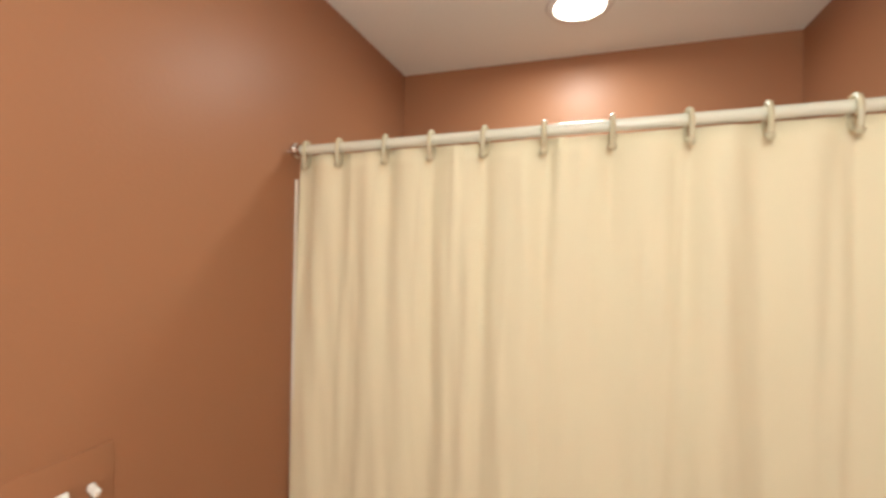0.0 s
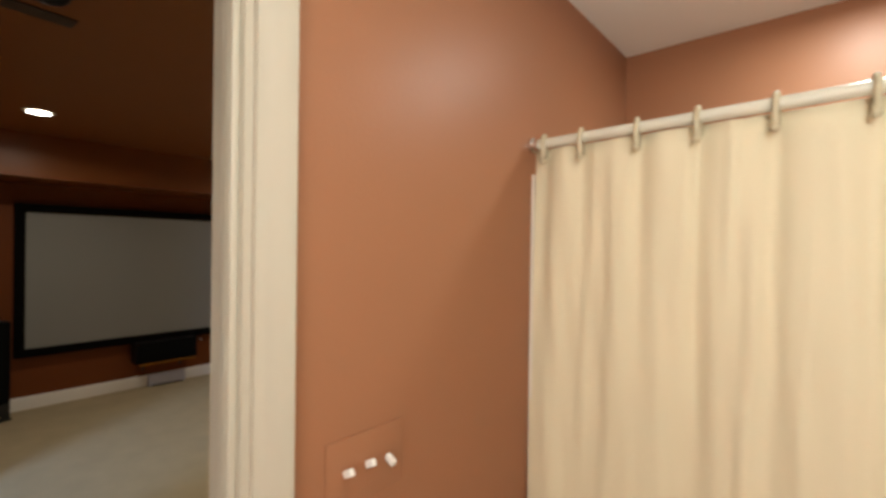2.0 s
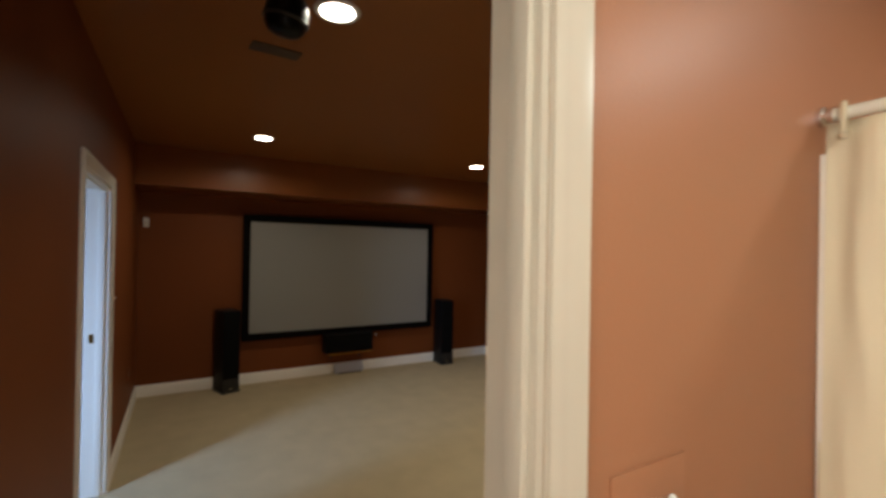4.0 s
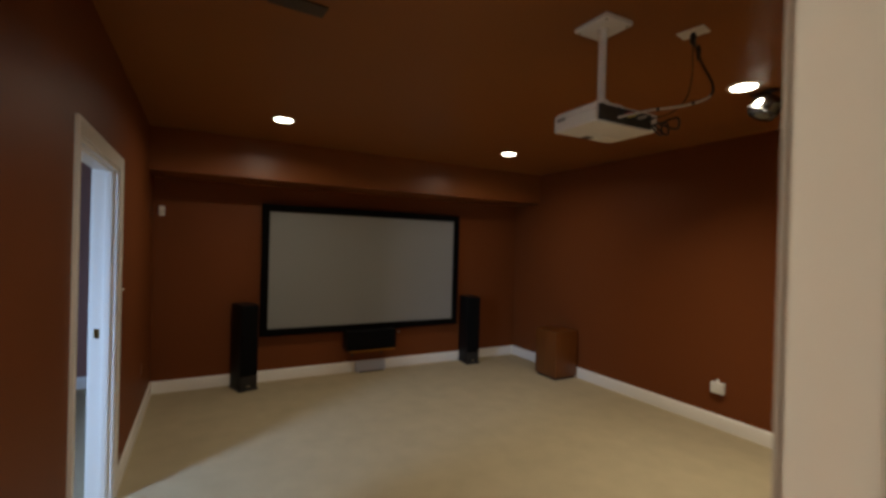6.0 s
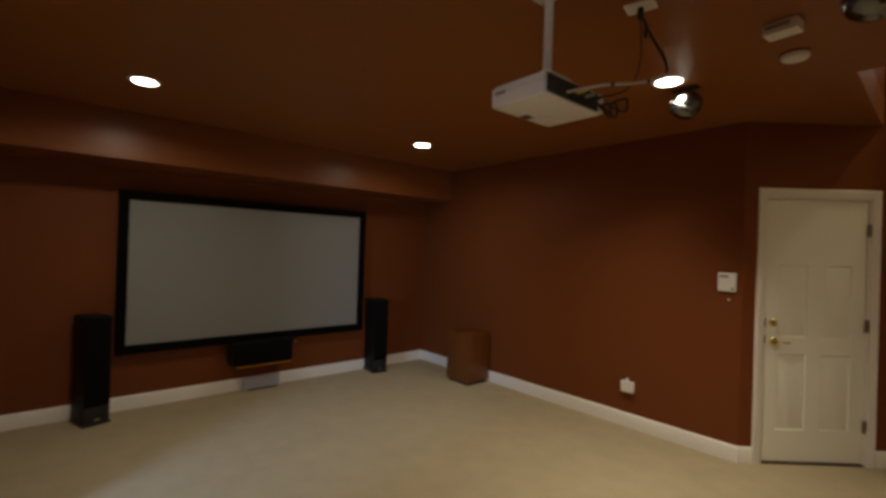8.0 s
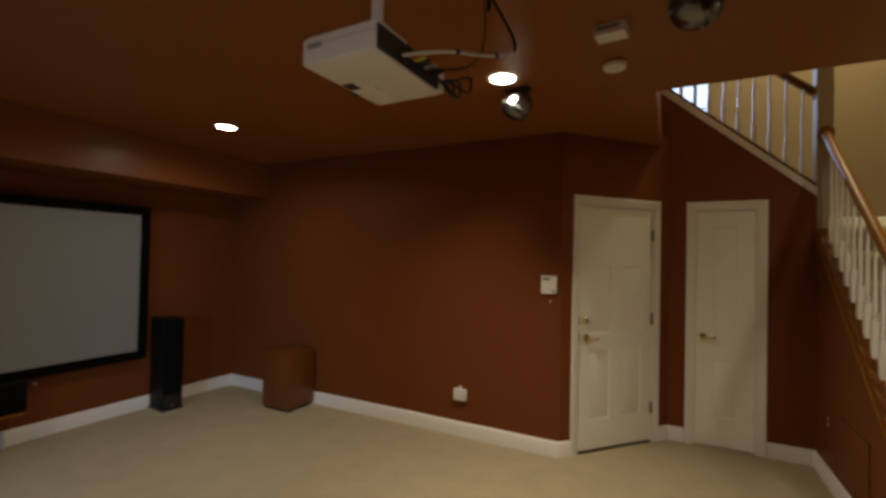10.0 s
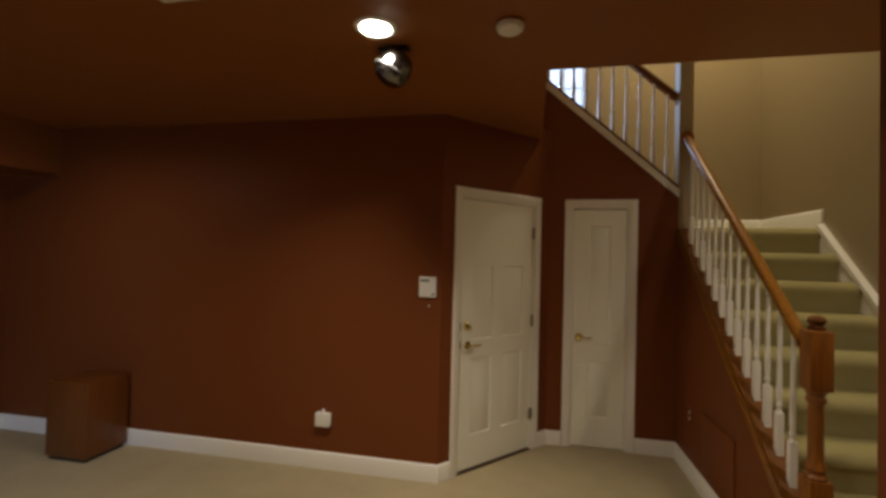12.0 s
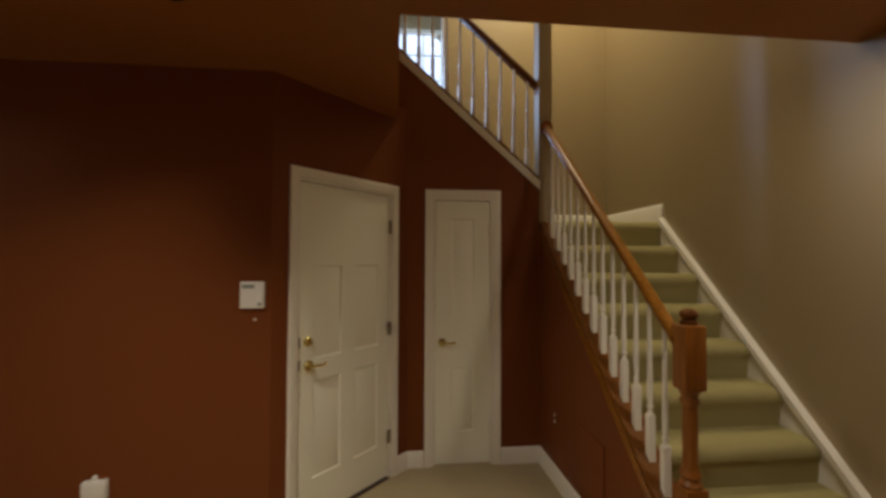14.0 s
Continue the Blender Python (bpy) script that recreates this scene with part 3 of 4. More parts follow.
for i in range(14):
    y = 3.272 + i * 0.1165
    if y > Y_C - 0.03:
        break
    if bal_data is None:
        ob = part("baluster", baluster_mesh(-0.016 * 0.855, 0.016 * 0.855, rail_top(y) - 0.035 - cap(y)), TRIM, balustrade, "white turned baluster")
        bal_data = ob.data
    else:
        ob = new("baluster", bal_data)
        ob.parent = balustrade
        ob["label"] = "white turned baluster"
    ob.location = (XB, y, cap(y))


def rail_mesh(axis, u, a, b, za, zb, w=0.032, h=0.052):
    """A moulded handrail along y (at x = u) or x (at y = u)."""
    prof = [(-0.7, -1), (0.7, -1), (0.75, -0.75), (0.95, -0.55), (1.0, -0.1), (0.8, 0.5), (0.45, 0.85), (0, 1.0), (-0.45, 0.85), (-0.8, 0.5), (-1.0, -0.1), (-0.95, -0.55), (-0.75, -0.75)]
    bm = bmesh.new()
    ends = []
    for s, z in ((a, za), (b, zb)):
        ends.append([bm.verts.new((u + p * w, s, z + (q - 1) * h / 2) if axis == "y" else (s, u + p * w, z + (q - 1) * h / 2)) for p, q in prof])
    n = len(prof)
    for i in range(n):
        bm.faces.new((ends[0][i], ends[0][(i + 1) % n], ends[1][(i + 1) % n], ends[1][i]))
    bm.faces.new(ends[0])
    bm.faces.new(ends[1][::-1])
    return bm


part("handrail", rail_mesh("y", XB, 3.18, Y_C - 0.012, rail_top(3.18), rail_top(Y_C - 0.012)), OAK, balustrade, "honey oak moulded handrail", 50)
part("rosette", lathed([(0, 0), (0.055, 0), (0.055, 0.008), (0.045, 0.016), (0, 0.017)], 24, pose(XB, Y_C, rail_top(Y_C) - 0.03, 90)), OAK, balustrade, "oak rosette where the rail meets the post")

NX, NY = XB + 0.026, 3.145
s = 0.047
newel = part("newel", boxed(NX - s, NX + s, NY - s, NY + s, 0.0, 0.64, bevel=0.006), OAKPOST, balustrade, "square and turned oak newel post")
part("turning", lathed([(0, 0.635), (0.043, 0.64), (0.045, 0.653), (0.034, 0.667), (0.034, 0.677), (0.042, 0.687), (0.038, 0.703), (0.030, 0.725), (0.029, 0.80), (0.031, 0.88), (0.029, 0.970), (0.038, 0.983), (0.038, 0.995), (0.030, 1.005), (0.036, 1.020), (0.045, 1.032), (0, 1.036)], 28, pose(NX, NY, 0)), OAKPOST, newel)
part("block", boxed(NX - s, NX + s, NY - s, NY + s, 1.032, 1.298, bevel=0.012), OAKPOST, newel)
part("finial", lathed([(0, 1.292), (0.034, 1.298), (0.034, 1.313), (0.024, 1.320), (0.033, 1.330), (0.036, 1.343), (0.030, 1.356), (0.014, 1.364), (0, 1.365)], 28, pose(NX, NY, 0)), OAKSHADED, newel)

setting("stair_post", boxed(X_S - 0.006, X_S + 0.104, Y_C, Y_C + T, cap(Y_C) - 0.06, UP_CEIL, bevel=0.004), BEIGE, "full-height beige wall end between the two flights", "post")

upper = thing("upper_balustrade", "white balusters and shade-darkened oak rail of the upper flight", "balustrade")


def knee_mesh(x0, x1, y0, y1, low, high):
    return prism([(x0, knee(x0) + low), (x1, knee(x1) + low), (x1, knee(x1) + high), (x0, knee(x0) + high)], "y", y0, y1)


part("cap_board", knee_mesh(X_WELL, X_S - 0.001, Y_C - 0.022, Y_C + T + 0.02, 0.0, 0.028), TRIM, upper, "white cap board on the knee wall")
part("cap_moulding", knee_mesh(X_WELL, X_S - 0.001, Y_C - 0.014, Y_C, -0.035, -0.001), TRIM, upper)
# Both rails take the darker oak, their backlit shade being in the colour.
part("base_rail", knee_mesh(X_WELL, X_S - 0.001, Y_C + 0.005, Y_C + 0.105, 0.0285, 0.066), OAKSHADED, upper, "oak base rail darkened for shade")
part("handrail", rail_mesh("x", Y_C + 0.06, X_S - 0.012, X_WELL, knee(X_S - 0.012) + 0.85, knee(X_WELL) + 0.85, 0.034, 0.080), OAKSHADED, upper, "oak moulded handrail darkened for backlight", 50)
part("rosette", lathed([(0, 0), (0.055, 0), (0.055, 0.008), (0.045, 0.016), (0, 0.017)], 24, pose(X_S, Y_C + 0.06, knee(X_S) + 0.80, 0, -90)), OAK, upper)
up_data = None
for i in range(10):
    x = 0.305 - i * 0.1095
    if up_data is None:
        ob = part("baluster", baluster_mesh(0.0, 0.0, 0.745), TRIM, upper, "white turned baluster")
        up_data = ob.data
    else:
        ob = new("baluster", up_data)
        ob.parent = upper
        ob["label"] = "white turned baluster"
    ob.location = (x, Y_C + 0.06, knee(x) + 0.04)


# ---- things: lamps ----
def downlight(x, y, z, group):
    ob = thing("recessed_light", "lit recessed ceiling downlight with white trim ring", "ceiling light", group, pose(x, y, z))
    part("trim_ring", lathed([(0.070, 0.0), (0.070, -0.004), (0.076, -0.008), (0.092, -0.006), (0.097, 0.0)], 40), WHITEPLASTIC, ob, "white trim ring")
    part("lens", lathed([(0.0, -0.001), (0.071, -0.001), (0.071, -0.005), (0.04, -0.009), (0.0, -0.010)], 32), GLOW, ob, "glowing frosted lens")
    return ob


for lx, ly in LAMPS:
    downlight(lx, ly, CEIL, "theatre downlights")
downlight(*BATH_LAMP, BATH_CEIL, "bathroom downlights")
downlight(*HALL_LAMP, CEIL, "theatre downlights")

# ---- things: theatre ----
scr = thing("projection_screen", "large grey fixed projection screen in black velvet frame", "projection screen", m=pose(X_W, 1.655, 1.260))
sw, sh, fb = 1.263, 0.742, 0.080
bm = bmesh.new()
for a, b, c, d in ((-sw, -sw + fb, -sh, sh), (sw - fb, sw, -sh, sh), (-sw + fb, sw - fb, -sh, -sh + fb), (-sw + fb, sw - fb, sh - fb, sh)):
    box(bm, 0.03, 0.085, a, b, c, d, bevel=0.006)
part("frame", bm, VELVET, scr, "black velvet frame")
part("fabric", boxed(0.055, 0.062, -sw + 0.02, sw - 0.02, -sh + 0.02, sh - 0.02), SCREEN, scr, "plain grey screen fabric")
for y in (-0.8, 0.8):
    part("wall_bracket", boxed(0.0, 0.04, y - 0.05, y + 0.05, sh - 0.06, sh - 0.02), GREYPLASTIC, scr)


def tower(m, label):
    """Floor-standing speaker; its front faces +x."""
    ob = thing("floor_speaker", label, "speaker", "front speakers", m)
    part("cabinet", boxed(-0.26, -0.012, -0.092, 0.092, 0.02, 0.905, bevel=0.006), BLACK, ob, "black ash cabinet")
    part("grille", boxed(-0.012, 0.006, -0.088, 0.088, 0.16, 0.895, bevel=0.008), GRILLE, ob, "black cloth grille")
    part("plinth", boxed(-0.27, 0.004, -0.10, 0.10, 0.0, 0.02, bevel=0.004), DARKPLASTIC, ob)
    part("badge", boxed(-0.0065, -0.003, -0.02, 0.02, 0.040, 0.052, bevel=0.001), CHROME, ob, "small silver badge")
    part("lower_baffle", boxed(-0.012, -0.006, -0.09, 0.09, 0.025, 0.155, bevel=0.003), DARKPLASTIC, ob)
    return ob


tower(pose(-5.02, 0.275, 0, 0, 0, 18), "black floor-standing tower speaker on the carpet beside the screen")
tower(pose(-5.02, 3.065, 0, 0, 0, -4), "black floor-standing tower speaker beside the screen frame")

shelf = thing("speaker_shelf", "narrow orange-brown wooden shelf under the screen", "shelf", m=pose(X_W, 1.66, 0.30))
part("board", boxed(0.0, 0.24, -0.285, 0.285, -0.018, 0.0, bevel=0.003), OAK, shelf)
part("bracket", joined(boxed(0.0, 0.016, -0.2, -0.18, -0.11, -0.0185), boxed(0.0, 0.15, -0.2, -0.18, -0.034, -0.0185)), DARKPLASTIC, shelf)
part("bracket", joined(boxed(0.0, 0.016, 0.18, 0.2, -0.11, -0.0185), boxed(0.0, 0.15, 0.18, 0.2, -0.034, -0.0185)), DARKPLASTIC, shelf)
ctr = thing("centre_speaker", "black horizontal centre speaker on the wall shelf", "speaker", m=pose(X_W, 1.66, 0.30))
part("cabinet", boxed(0.01, 0.20, -0.31, 0.31, 0.0, 0.235, bevel=0.006), BLACK, ctr)
part("grille", boxed(0.20, 0.216, -0.30, 0.30, 0.008, 0.228, bevel=0.007), GRILLE, ctr)
jack = thing("cable_jack", "small white cable jack on the russet wall", "wall jack", m=pose(X_W, 2.075, 0.46))
part("plate", boxed(0, 0.006, -0.02, 0.02, -0.02, 0.02, bevel=0.002), TERRA, jack)
part("plug", lathed([(0, 0), (0.011, 0), (0.011, 0.03), (0.006, 0.05), (0, 0.05)], 12, pose(0.006, 0, 0, 0, 90)), WHITEPLASTIC, jack, "white plug")

vent = thing("baseboard_register", "white metal floor register against the baseboard", "vent", m=pose(X_W + 0.017, 1.70, 0))
part("hood", prism([(0.0, 0.0), (0.055, 0.0), (0.05, 0.02), (0.02, 0.118), (0.0, 0.122)], "y", -0.19, 0.19), BLUEPLASTIC, vent, "bluish white metal hood")
# Dark strip laid on the carpet as the hood's cast shadow.
part("slot", boxed(0.052, 0.080, -0.155, 0.155, 0.0, 0.010), DARKPLASTIC, vent, "dark strip for the hood's shadow along the floor")
for i in range(9):
    y = -0.16 + i * 0.04
    part("louvre", moved(boxed(0.0, 0.004, -0.016, 0.016, -0.035, 0.035, bevel=0.001), pose(0.033, y, 0.068, 0, -17)), BLUEPLASTIC, vent)

sub = thing("subwoofer", "cherry wood subwoofer box on the carpet by the wall", "subwoofer", m=pose(-4.155, 3.735, 0))
part("cabinet", boxed(-0.185, 0.185, -0.17, 0.17, 0.03, 0.585, bevel=0.006), CHERRY, sub, "cherry veneer cabinet")
part("plinth", boxed(-0.165, 0.165, -0.155, 0.155, 0.0, 0.03), DARKPLASTIC, sub)
part("amp_plate", boxed(-0.12, 0.12, 0.17, 0.182, 0.15, 0.45), DARKPLASTIC, sub, "black amplifier plate at the back")

det = thing("motion_sensor", "small white motion sensor high in the corner", "motion sensor", m=pose(X_W, -0.555, 1.865))
part("body", boxed(0, 0.035, -0.026, 0.026, -0.05, 0.05, bevel=0.008), WHITEPLASTIC, det)
part("lens", boxed(0.035, 0.039, -0.018, 0.018, -0.03, 0.0, bevel=0.003), LINER, det)

key = thing("alarm_keypad", "white wall keypad with grey display beside the door", "keypad", m=pose(-1.51, Y_N, 1.37))
part("body", boxed(-0.063, 0.063, -0.028, 0, -0.073, 0.073, bevel=0.008), WHITEPLASTIC, key)
part("display", boxed(-0.05, 0.012, -0.0300, -0.0275, 0.036, 0.056), LCD, key, "small grey display")
part("flap", boxed(-0.053, 0.053, -0.0305, -0.0275, -0.062, 0.022, bevel=0.0015), WHITEPLASTIC, key)
part("button", boxed(0.032, 0.052, -0.032, -0.0300, -0.06, -0.04, bevel=0.001), GREYPLASTIC, key)
mark = thing("wall_anchor", "tiny pale plastic anchor in the russet wall", "wall anchor", m=pose(-1.50, Y_N, 1.235))
part("anchor", lathed([(0, 0), (0.008, 0), (0.007, 0.006), (0, 0.008)], 12, pose(0, 0, 0, 90)), WHITEPLASTIC, mark)

out = thing("plug_in_outlet", "white plug-in box on a wall outlet above the baseboard", "outlet", m=pose(-2.272, Y_N, 0.37))
part("plate", boxed(-0.05, 0.05, -0.006, 0, -0.06, 0.06, bevel=0.002), TERRA, out, "painted cover plate")
part("box", boxed(-0.058, 0.058, -0.05, -0.006, -0.050, 0.050, bevel=0.010), WHITEPLASTIC, out, "white plug-in box")
part("knob", lathed([(0, 0), (0.016, 0), (0.014, 0.012), (0.010, 0.024), (0, 0.026)], 16, pose(0.0, -0.03, 0.052)), WHITEPLASTIC, out)

swt = thing("light_switch", "painted switch plate with pale toggle beside the doorway", "light switch", m=pose(-3.32, Y_S, 1.245))
part("plate", boxed(-0.036, 0.036, 0, 0.006, -0.058, 0.058, bevel=0.002), TERRA, swt)
part("toggle", moved(boxed(-0.005, 0.005, 0, 0.022, -0.006, 0.006, bevel=0.002), pose(0, 0.005, 0.004, 25)), WHITEPLASTIC, swt)
rec = thing("wall_outlet", "painted outlet plate low on the russet wall", "outlet", m=pose(-4.49, Y_S, 0.46))
part("plate", boxed(-0.036, 0.036, 0, 0.006, -0.058, 0.058, bevel=0.002), TERRA, rec)
for z in (-0.022, 0.022):
    part("socket", boxed(-0.016, 0.016, 0.006, 0.008, z - 0.013, z + 0.013, bevel=0.001), GREYPLASTIC, rec)
rec = thing("wall_outlet", "painted outlet plate with two pale sockets below the stair", "outlet", m=pose(X_S, 4.47, 0.455))
part("plate", boxed(-0.006, 0, -0.036, 0.036, -0.058, 0.058, bevel=0.002), TERRA, rec)
for z in (-0.022, 0.022):
    part("socket", boxed(-0.008, -0.006, -0.013, 0.013, z - 0.011, z + 0.011, bevel=0.001), WHITEPLASTIC, rec)
acc = thing("access_panel", "russet painted access panel below the stair", "panel", m=pose(X_S, 3.98, 0.14))
part("panel", boxed(-0.010, 0, -0.25, 0.25, 0, 0.42, bevel=0.003), TERRA, acc)

# projector with its mount
prj = thing("projector", "white ceiling-hung projector with dark rear connectors", "projector", m=pose(-1.485, 1.514, 2.139, 0, 0, -1))
part("case", boxed(-0.138, 0.130, -0.193, 0.193, 0.0, 0.082, bevel=0.010), WHITEPLASTIC, prj, "white plastic case")
part("lid", boxed(-0.130, 0.120, -0.180, 0.180, 0.082, 0.092, bevel=0.004), WHITEPLASTIC, prj)
part("rear_panel", boxed(0.130, 0.136, -0.180, 0.180, 0.008, 0.078, bevel=0.002), DARKPLASTIC, prj, "dark rear connector panel")
for i in range(10):
    part("vent_slat", boxed(0.136, 0.139, -0.172 + i * 0.012, -0.166 + i * 0.012, 0.014, 0.072), BRONZE, prj)
part("rear_corner", boxed(0.130, 0.142, 0.158, 0.191, 0.004, 0.080, bevel=0.003), WHITEPLASTIC, prj)
part("seam", boxed(-0.1385, 0.1302, -0.1935, 0.1935, 0.0560, 0.0572), GREYPLASTIC, prj, "fine grey seam round the case")
part("lens", lathed([(0, 0), (0.034, 0), (0.036, 0.02), (0.030, 0.03), (0.026, 0.022), (0, 0.018)], 24, pose(-0.138, 0.09, 0.042, 0, -90)), LENS, prj, "projector lens")
part("badge", boxed(-0.115, -0.062, -0.1945, -0.1925, 0.046, 0.062), GREYPLASTIC, prj, "grey maker badge")
part("lamp_door", boxed(-0.128, -0.03, 0.02, 0.15, -0.003, 0.0, bevel=0.001), WHITEPLASTIC, prj)
# Flat dark plate on the underside; nothing is cut into the case.
part("dark_patch", boxed(-0.125, -0.085, -0.03, 0.02, -0.002, 0.0), DARKPLASTIC, prj, "thin dark patch on the underside")
for y, mat in ((-0.02, RED), (0.005, YELLOW), (0.03, DARKPLASTIC), (0.07, GREYPLASTIC), (0.12, DARKPLASTIC)):
    part("plug", lathed([(0, 0), (0.007, 0), (0.008, 0.028), (0.004, 0.045), (0, 0.045)], 10, pose(0.136, y, 0.048, 0, 90)), mat, prj)
mount = thing("projector_mount", "white ceiling mount with pole and square plate", "projector mount", m=pose(-1.418, 1.413, CEIL))
part("ceiling_plate", boxed(-0.095, 0.095, -0.085, 0.085, -0.022, 0.0, bevel=0.006), WHITEPLASTIC, mount)
part("pole", lathed([(0, -0.36), (0.0185, -0.36), (0.0185, -0.034), (0.027, -0.022), (0, -0.022)], 24), WHITEPLASTIC, mount)
part("collar", lathed([(0, -0.372), (0.034, -0.372), (0.034, -0.352), (0.026, -0.346), (0, -0.346)], 24), WHITEPLASTIC, mount)
part("bracket", boxed(-0.085, 0.060, -0.060, 0.075, -0.380, -0.371, bevel=0.003), WHITEPLASTIC, mount, "flat white bracket plate")
for x, y in ((-0.07, -0.045), (0.045, -0.045), (-0.07, 0.06), (0.045, 0.06)):
    part("standoff", lathed([(0, -0.392), (0.012, -0.392), (0.012, -0.379), (0, -0.379)], 10, pose(x, y, 0)), DARKPLASTIC, mount, "black standoff")
for x, y in ((-0.06, -0.05), (0.06, -0.05), (-0.06, 0.05), (0.06, 0.05)):
    part("screw", lathed([(0, -0.016), (0.005, -0.016), (0.005, 0.0), (0, 0.0)], 8, pose(x * 1.3, y * 1.3, -0.022 + 0.012)), STEEL, mount)

plate = thing("cable_plate", "white ceiling cable plate with black connectors", "cable plate", m=pose(-1.247, 1.817, CEIL, 0, 0, 12))
part("cover", boxed(-0.06, 0.06, -0.042, 0.042, -0.007, 0.0, bevel=0.002), WHITEPLASTIC, plate)
part("connector", lathed([(0, -0.135), (0.008, -0.13), (0.011, -0.085), (0.004, -0.06), (0, -0.06)], 12, pose(0.018, 0.02, 0.0)), DARKPLASTIC, plate)
part("connector", lathed([(0, -0.06), (0.012, -0.055), (0.014, -0.02), (0.010, -0.007), (0, -0.007)], 12, pose(0.0, 0.0, 0.0)), DARKPLASTIC, plate)
cab = thing("projector_cables", "bundle of black and grey cables from ceiling to projector", "cable", m=pose(-0.018, -0.018, 0))
main = smooth_line([(-1.235, 1.845, 2.595), (-1.19, 1.80, 2.50), (-1.14, 1.765, 2.41), (-1.085, 1.755, 2.30), (-1.075, 1.715, 2.235), (-1.12, 1.62, 2.195), (-1.19, 1.51, 2.175), (-1.26, 1.47, 2.168), (-1.325, 1.462, 2.17)], 64)
part("video_cable", tubed(main[:36], 0.0052, 8), DARKPLASTIC, cab, "black cable")
part("grey_cable", tubed(main[35:], 0.0056, 8), PALEGREY, cab, "pale grey cable")
for k in (42, 52):
    part("cable_tie", tubed(main[k:k + 2], 0.0072, 8), DARKPLASTIC, cab)
part("thin_cable", tubed(smooth_line([(-1.228, 1.835, 2.595), (-1.215, 1.815, 2.48), (-1.20, 1.79, 2.38), (-1.20, 1.75, 2.27), (-1.22, 1.66, 2.19), (-1.30, 1.58, 2.17)], 48), 0.0028, 6), DARKPLASTIC, cab)
for k, (a, b) in enumerate((((-1.30, 1.66, 2.165), (-1.255, 1.71, 2.12)), ((-1.30, 1.63, 2.165), (-1.265, 1.68, 2.115)), ((-1.30, 1.69, 2.175), (-1.24, 1.76, 2.15)))):
    mid = ((a[0] + b[0]) / 2 + 0.02, (a[1] + b[1]) / 2, min(a[2], b[2]) - 0.008)
    part("loop", tubed(smooth_line([a, mid, b, (b[0] + 0.005, b[1] - 0.02, b[2] + 0.04), (-1.295, 1.67 + 0.01 * k, 2.165)], 40), 0.0045, 6), DARKPLASTIC, cab)


def globe_speaker(m, label, aim, size=0.92, lacquer=None):
    """Small bullet-shaped speaker hung under the ceiling; the origin is on the ceiling."""
    ob = thing("ceiling_speaker", label, "speaker", "surround speakers", m)
    part("bracket", joined(boxed(-0.075, 0.075, -0.025, 0.025, -0.008, 0.0, bevel=0.002), lathed([(0, -0.008), (0.03, -0.008), (0.014, -0.02), (0.012, -0.045), (0, -0.045)], 20)), DARKPLASTIC, ob)
    tilt = Matrix.Translation((0, 0, -0.095)) @ pose(0, 0, 0, *aim) @ Matrix.Scale(size, 4)
    part("shell", lathed([(0, 0.088), (0.052, 0.084), (0.077, 0.068), (0.089, 0.040), (0.095, 0.008), (0.097, -0.022), (0, -0.022)], 36, tilt), lacquer or PEWTER, ob, "dark lacquered shell")
    part("ring", lathed([(0.085, -0.022), (0.097, -0.022), (0.100, -0.026), (0.100, -0.031), (0.096, -0.035), (0.085, -0.035)], 36, tilt), DARKMETAL, ob, "grey metal ring")
    part("grille", lathed([(0, -0.035), (0.090, -0.035), (0.086, -0.058), (0.068, -0.080), (0.034, -0.092), (0, -0.095)], 36, tilt), lacquer or PEWTER, ob)
    return ob


DARKMETAL = material("dull grey metal", (0.07, 0.07, 0.068), 0.4, 0.6)
PEWTER = material("pewter lacquer", (0.17, 0.17, 0.166), 0.2, 1.0, bump=0.02)
BLACKGLOSS = material("black gloss lacquer", (0.005, 0.005, 0.005), 0.3, 0.0, bump=0.01, spec=0.12)
globe_speaker(pose(-1.475, 2.925, CEIL - 0.004), "pewter ball speaker hung from the brown ceiling", (-6, 30, 0))
globe_speaker(pose(-1.40, 0.108, CEIL), "glossy black ball speaker beside the ceiling downlight", (-8, 6, 0), 0.86, BLACKGLOSS)
globe_speaker(pose(-0.56, 2.15, CEIL), "dark ball speaker hung near the stairwell edge", (-14, 16, 0))
# Flat dark shape of unknown use, placed to fit the camera's view.
cov = thing("ceiling_dark_plate", "thin dark flat plate on the brown ceiling", "cover plate", m=pose(-1.965, 0.165, CEIL, 0, 0, 4))
part("plate", boxed(-0.05, 0.05, -0.118, 0.118, -0.008, 0.0, bevel=0.003), BRONZE, cov, "dark brown painted plate")

smk = thing("carbon_monoxide_alarm", "white rectangular alarm box on the ceiling", "alarm", m=pose(-0.876, 2.392, CEIL, 0, 0, -6))
part("body", boxed(-0.066, 0.066, -0.045, 0.045, -0.052, 0.0, bevel=0.009), WHITEPLASTIC, smk)
part("grille", boxed(-0.055, 0.04, -0.0465, -0.0445, -0.030, -0.012), GREYPLASTIC, smk, "grey sound slot")
rnd = thing("smoke_detector", "round white smoke detector on the ceiling", "smoke detector", m=pose(-0.905, 2.78, CEIL))
part("base", lathed([(0, 0), (0.062, 0), (0.062, -0.012), (0, -0.012)], 36), BROWN, rnd, "painted base")
part("cover", lathed([(0, -0.012), (0.060, -0.012), (0.058, -0.028), (0.050, -0.036), (0, -0.038)], 36), WHITEPLASTIC, rnd)

# ---- things: bathroom ----
ROD_Y, ROD_Z = 0.872, 1.889


def rod_z(x):
    return ROD_Z + 0.012 * x


rod = thing("curtain_rod", "ivory enamelled shower rod between the bathroom walls", "curtain rod")
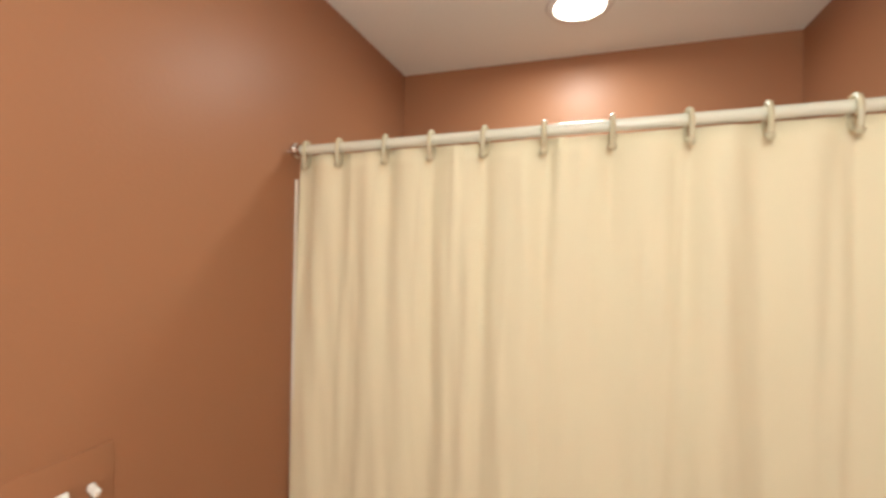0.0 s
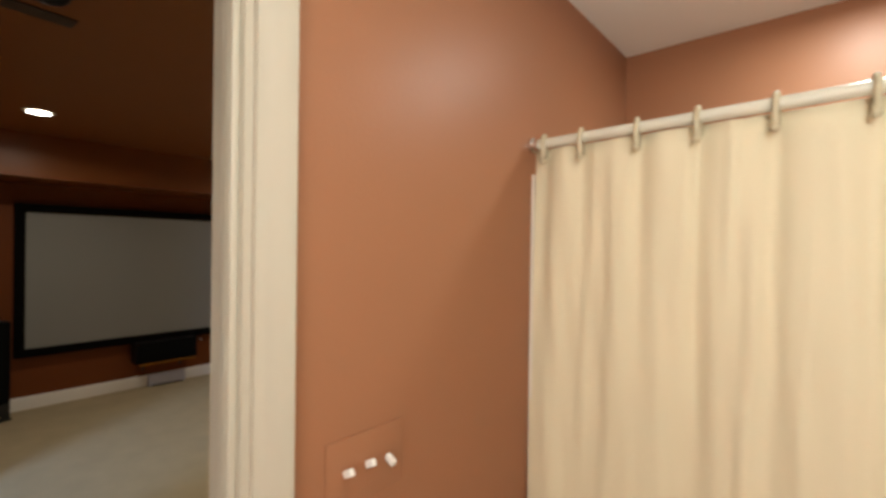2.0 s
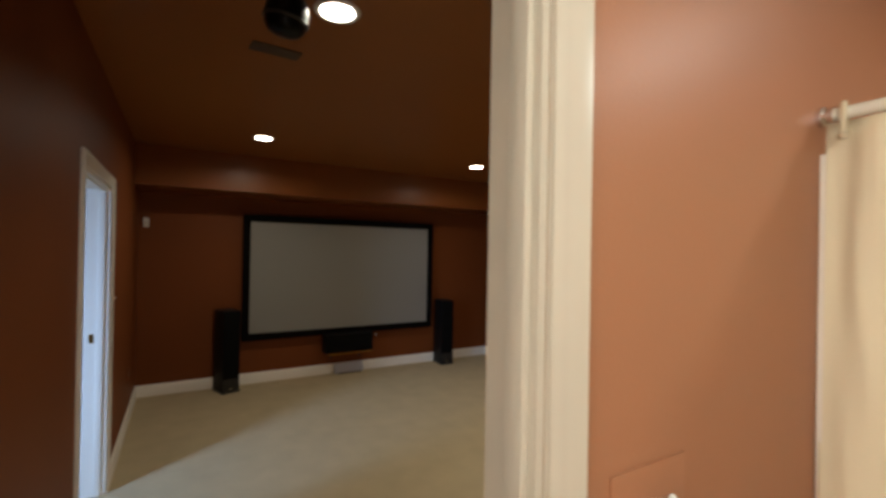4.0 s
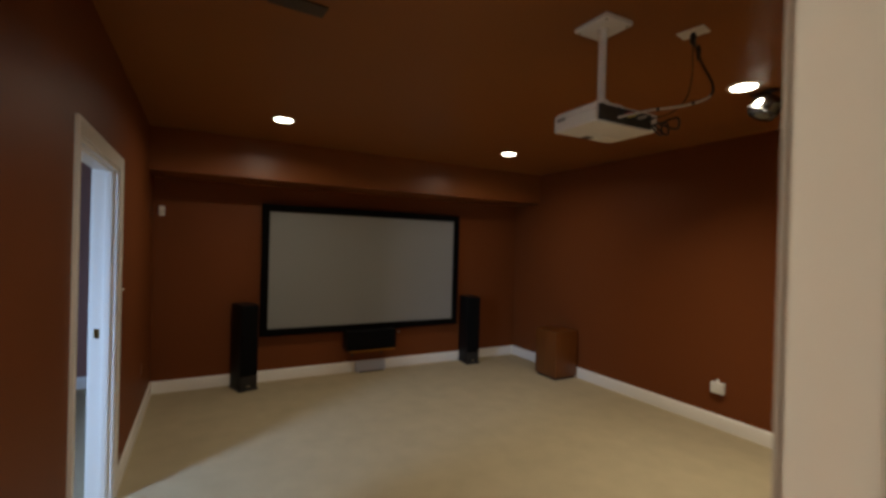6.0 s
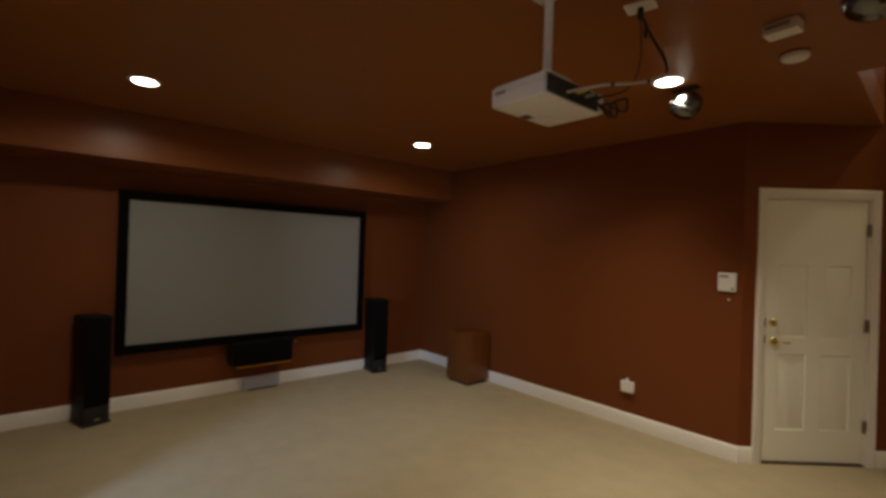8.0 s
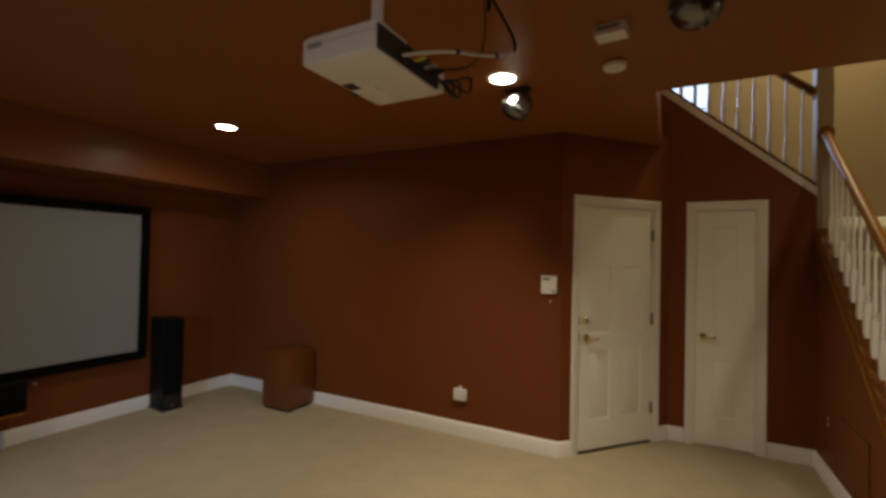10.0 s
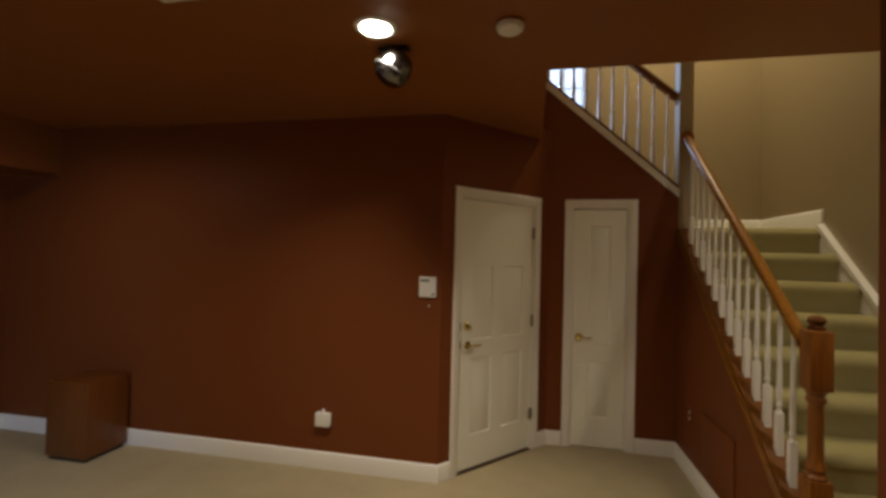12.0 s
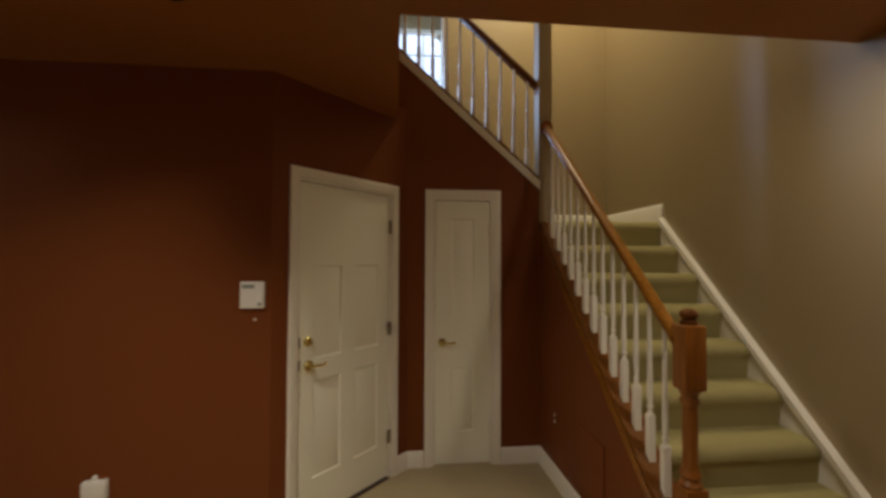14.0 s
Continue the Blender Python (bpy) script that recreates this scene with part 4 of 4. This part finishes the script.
part("tube", tubed([(0.004, ROD_Y, rod_z(0)), (X_BE - 0.004, ROD_Y, rod_z(X_BE))], 0.0125, 20), RODPAINT, rod)
for x, a in ((0.0, 90), (X_BE, -90)):
    part("flange", lathed([(0, 0), (0.020, 0), (0.020, 0.010), (0.016, 0.014), (0.016, 0.026), (0, 0.026)], 24, pose(x, ROD_Y, rod_z(x), 0, a)), CHROME, rod, "chrome end flange")

RINGS = [0.040, 0.136, 0.263, 0.381, 0.508, 0.638, 0.775, 0.914, 1.046, 1.176, 1.322]


def hook_mesh():
    """A plastic C-ring over the rod that ends in a small ball hook."""
    pts = []
    for a in np.linspace(200, -55, 22):
        r = radians(a)
        pts.append((0, -0.019 * math.cos(r) * 1.0, 0.019 * math.sin(r)))
    front = [(0, p[1], p[2]) for p in pts][::-1]
    tail = smooth_line([front[-1], (0, 0.018, -0.020), (0, 0.004, -0.040), (0, -0.014, -0.046)], 12)
    bm = tubed([(0, p[1], p[2]) for p in front] + tail[1:], 0.0052, 8)
    lathe(bm, [(0, -0.007), (0.005, -0.005), (0.007, 0), (0.005, 0.005), (0, 0.007)], 10, Matrix.Translation((0, -0.016, -0.046)) @ Matrix.Scale(1.25, 4))
    return bm


hook = thing("curtain_ring", "ivory plastic shower curtain ring over the rod", "curtain ring", "shower curtain rings", pose(RINGS[0], ROD_Y, rod_z(RINGS[0]), 0, 0, 12))
part("ring", joined(hook_mesh(), tubed(smooth_line([(0, -0.018, 0.004), (0, -0.021, -0.016), (0, -0.017, -0.034), (0, -0.014, -0.046)], 12), 0.0055, 8)), RINGPLASTIC, hook)
for i, x in enumerate(RINGS[1:]):
    copy_thing(hook, pose(x, ROD_Y, rod_z(x), 0, 0, random.uniform(-10, 14)))


def curtain_mesh(x0, x1, top, bottom, y, depth, lean, seed, pull=0.0):
    nx, nz = 260, 44
    bm = bmesh.new()
    rows = []
    for j in range(nz + 1):
        v = j / nz
        z0 = top + (bottom - top) * v
        tilt = 0.012 * (1 - v)
        row = []
        for i in range(nx + 1):
            x = x0 + (x1 - x0) * i / nx
            k = max(a for a in range(len(RINGS)) if RINGS[a] <= max(x, RINGS[0]))
            a, b = RINGS[k], RINGS[min(k + 1, len(RINGS) - 1)]
            s = (x - a) / (b - a) if b > a else 0.0
            s = min(max(s, 0), 1)
            near = math.exp(-((min(s, 1 - s) * (b - a)) / 0.022) ** 2)
            sag = 0.007 * math.sin(math.pi * s) * (b - a) / 0.15
            pleat = math.cos(2 * math.pi * s) * (1 - 0.35 * v) * min(1.4, 0.15 / max(b - a, 0.05))
            slow = noise.noise(Vector((x * 5.5 + seed, v * 0.7, 0.3)))
            fine = noise.noise(Vector((x * 19 + seed, v * 1.1, 5.0)))
            fold = max(0.0, noise.noise(Vector((x * 26 + 1.8 * v + seed, v * 1.6, 14.0))) - 0.15) * 3
            crease = noise.noise(Vector((x * 34 - v * 3.5 + seed, v * 5.0, 9.0)))
            yy = y - lean * v - depth * (-0.3 * pleat * math.exp(-2.2 * v) + 1.15 * slow * (0.15 + 0.85 * min(1, 3 * v)) + 0.75 * fine * (0.3 + 0.7 * min(1, 6 * v)) + 0.2 * crease + -0.5 * near * math.exp(-5 * v) + 0.35 * fold * math.exp(-1.2 * v))
            yy -= pull * math.exp(-x / 0.035) * min(1, 6 * v) * (1 - 0.6 * v)
            row.append(bm.verts.new((x, yy, z0 + tilt * x - sag * math.exp(-14 * v))))
        rows.append(row)
    for a, b in zip(rows, rows[1:]):
        for i in range(nx):
            bm.faces.new((a[i], a[i + 1], b[i + 1], b[i]))
    return bm


cur = thing("shower_curtain", "cream fabric shower curtain hanging closed in soft folds", "shower curtain")
cloth = part("cloth", curtain_mesh(0.006, 1.355, ROD_Z - 0.011, 0.16, ROD_Y + 0.004, 0.018, 0.0, 2.0, 0.0), CLOTH, cur, smooth=180)
sol = cloth.modifiers.new("thickness", "SOLIDIFY")
sol.thickness = 0.0015
lin = thing("shower_liner", "white vinyl shower liner behind the curtain", "shower liner")
sheet = part("sheet", curtain_mesh(0.003, 1.355, 1.81, 0.20, ROD_Y + 0.05, 0.003, 0.0, 7.0), LINER, lin, smooth=180)
sol = sheet.modifiers.new("thickness", "SOLIDIFY")
sol.thickness = 0.001
edge = part("edge", curtain_mesh(0.002, 0.012, 1.815, 0.20, ROD_Y - 0.001, 0.004, 0.0, 3.0), LINER, lin, "white liner edge past the curtain", smooth=180)

sw3 = thing("triple_switch", "terracotta painted triple switch plate with white toggles", "light switch", m=pose(0, 0.339, 1.262))
part("plate", boxed(0, 0.0028, -0.081, 0.081, -0.057, 0.057, bevel=0.0012), SALMON, sw3, "painted cover plate")
for y, tilt in ((-0.0445, 28), (0.0, 28), (0.0445, -28)):
    part("toggle", moved(boxed(0, 0.021, -0.0045, 0.0045, -0.006, 0.006, bevel=0.002), pose(0.003, y, 0.0, 0, -tilt)), WHITEPLASTIC, sw3, "white toggle")
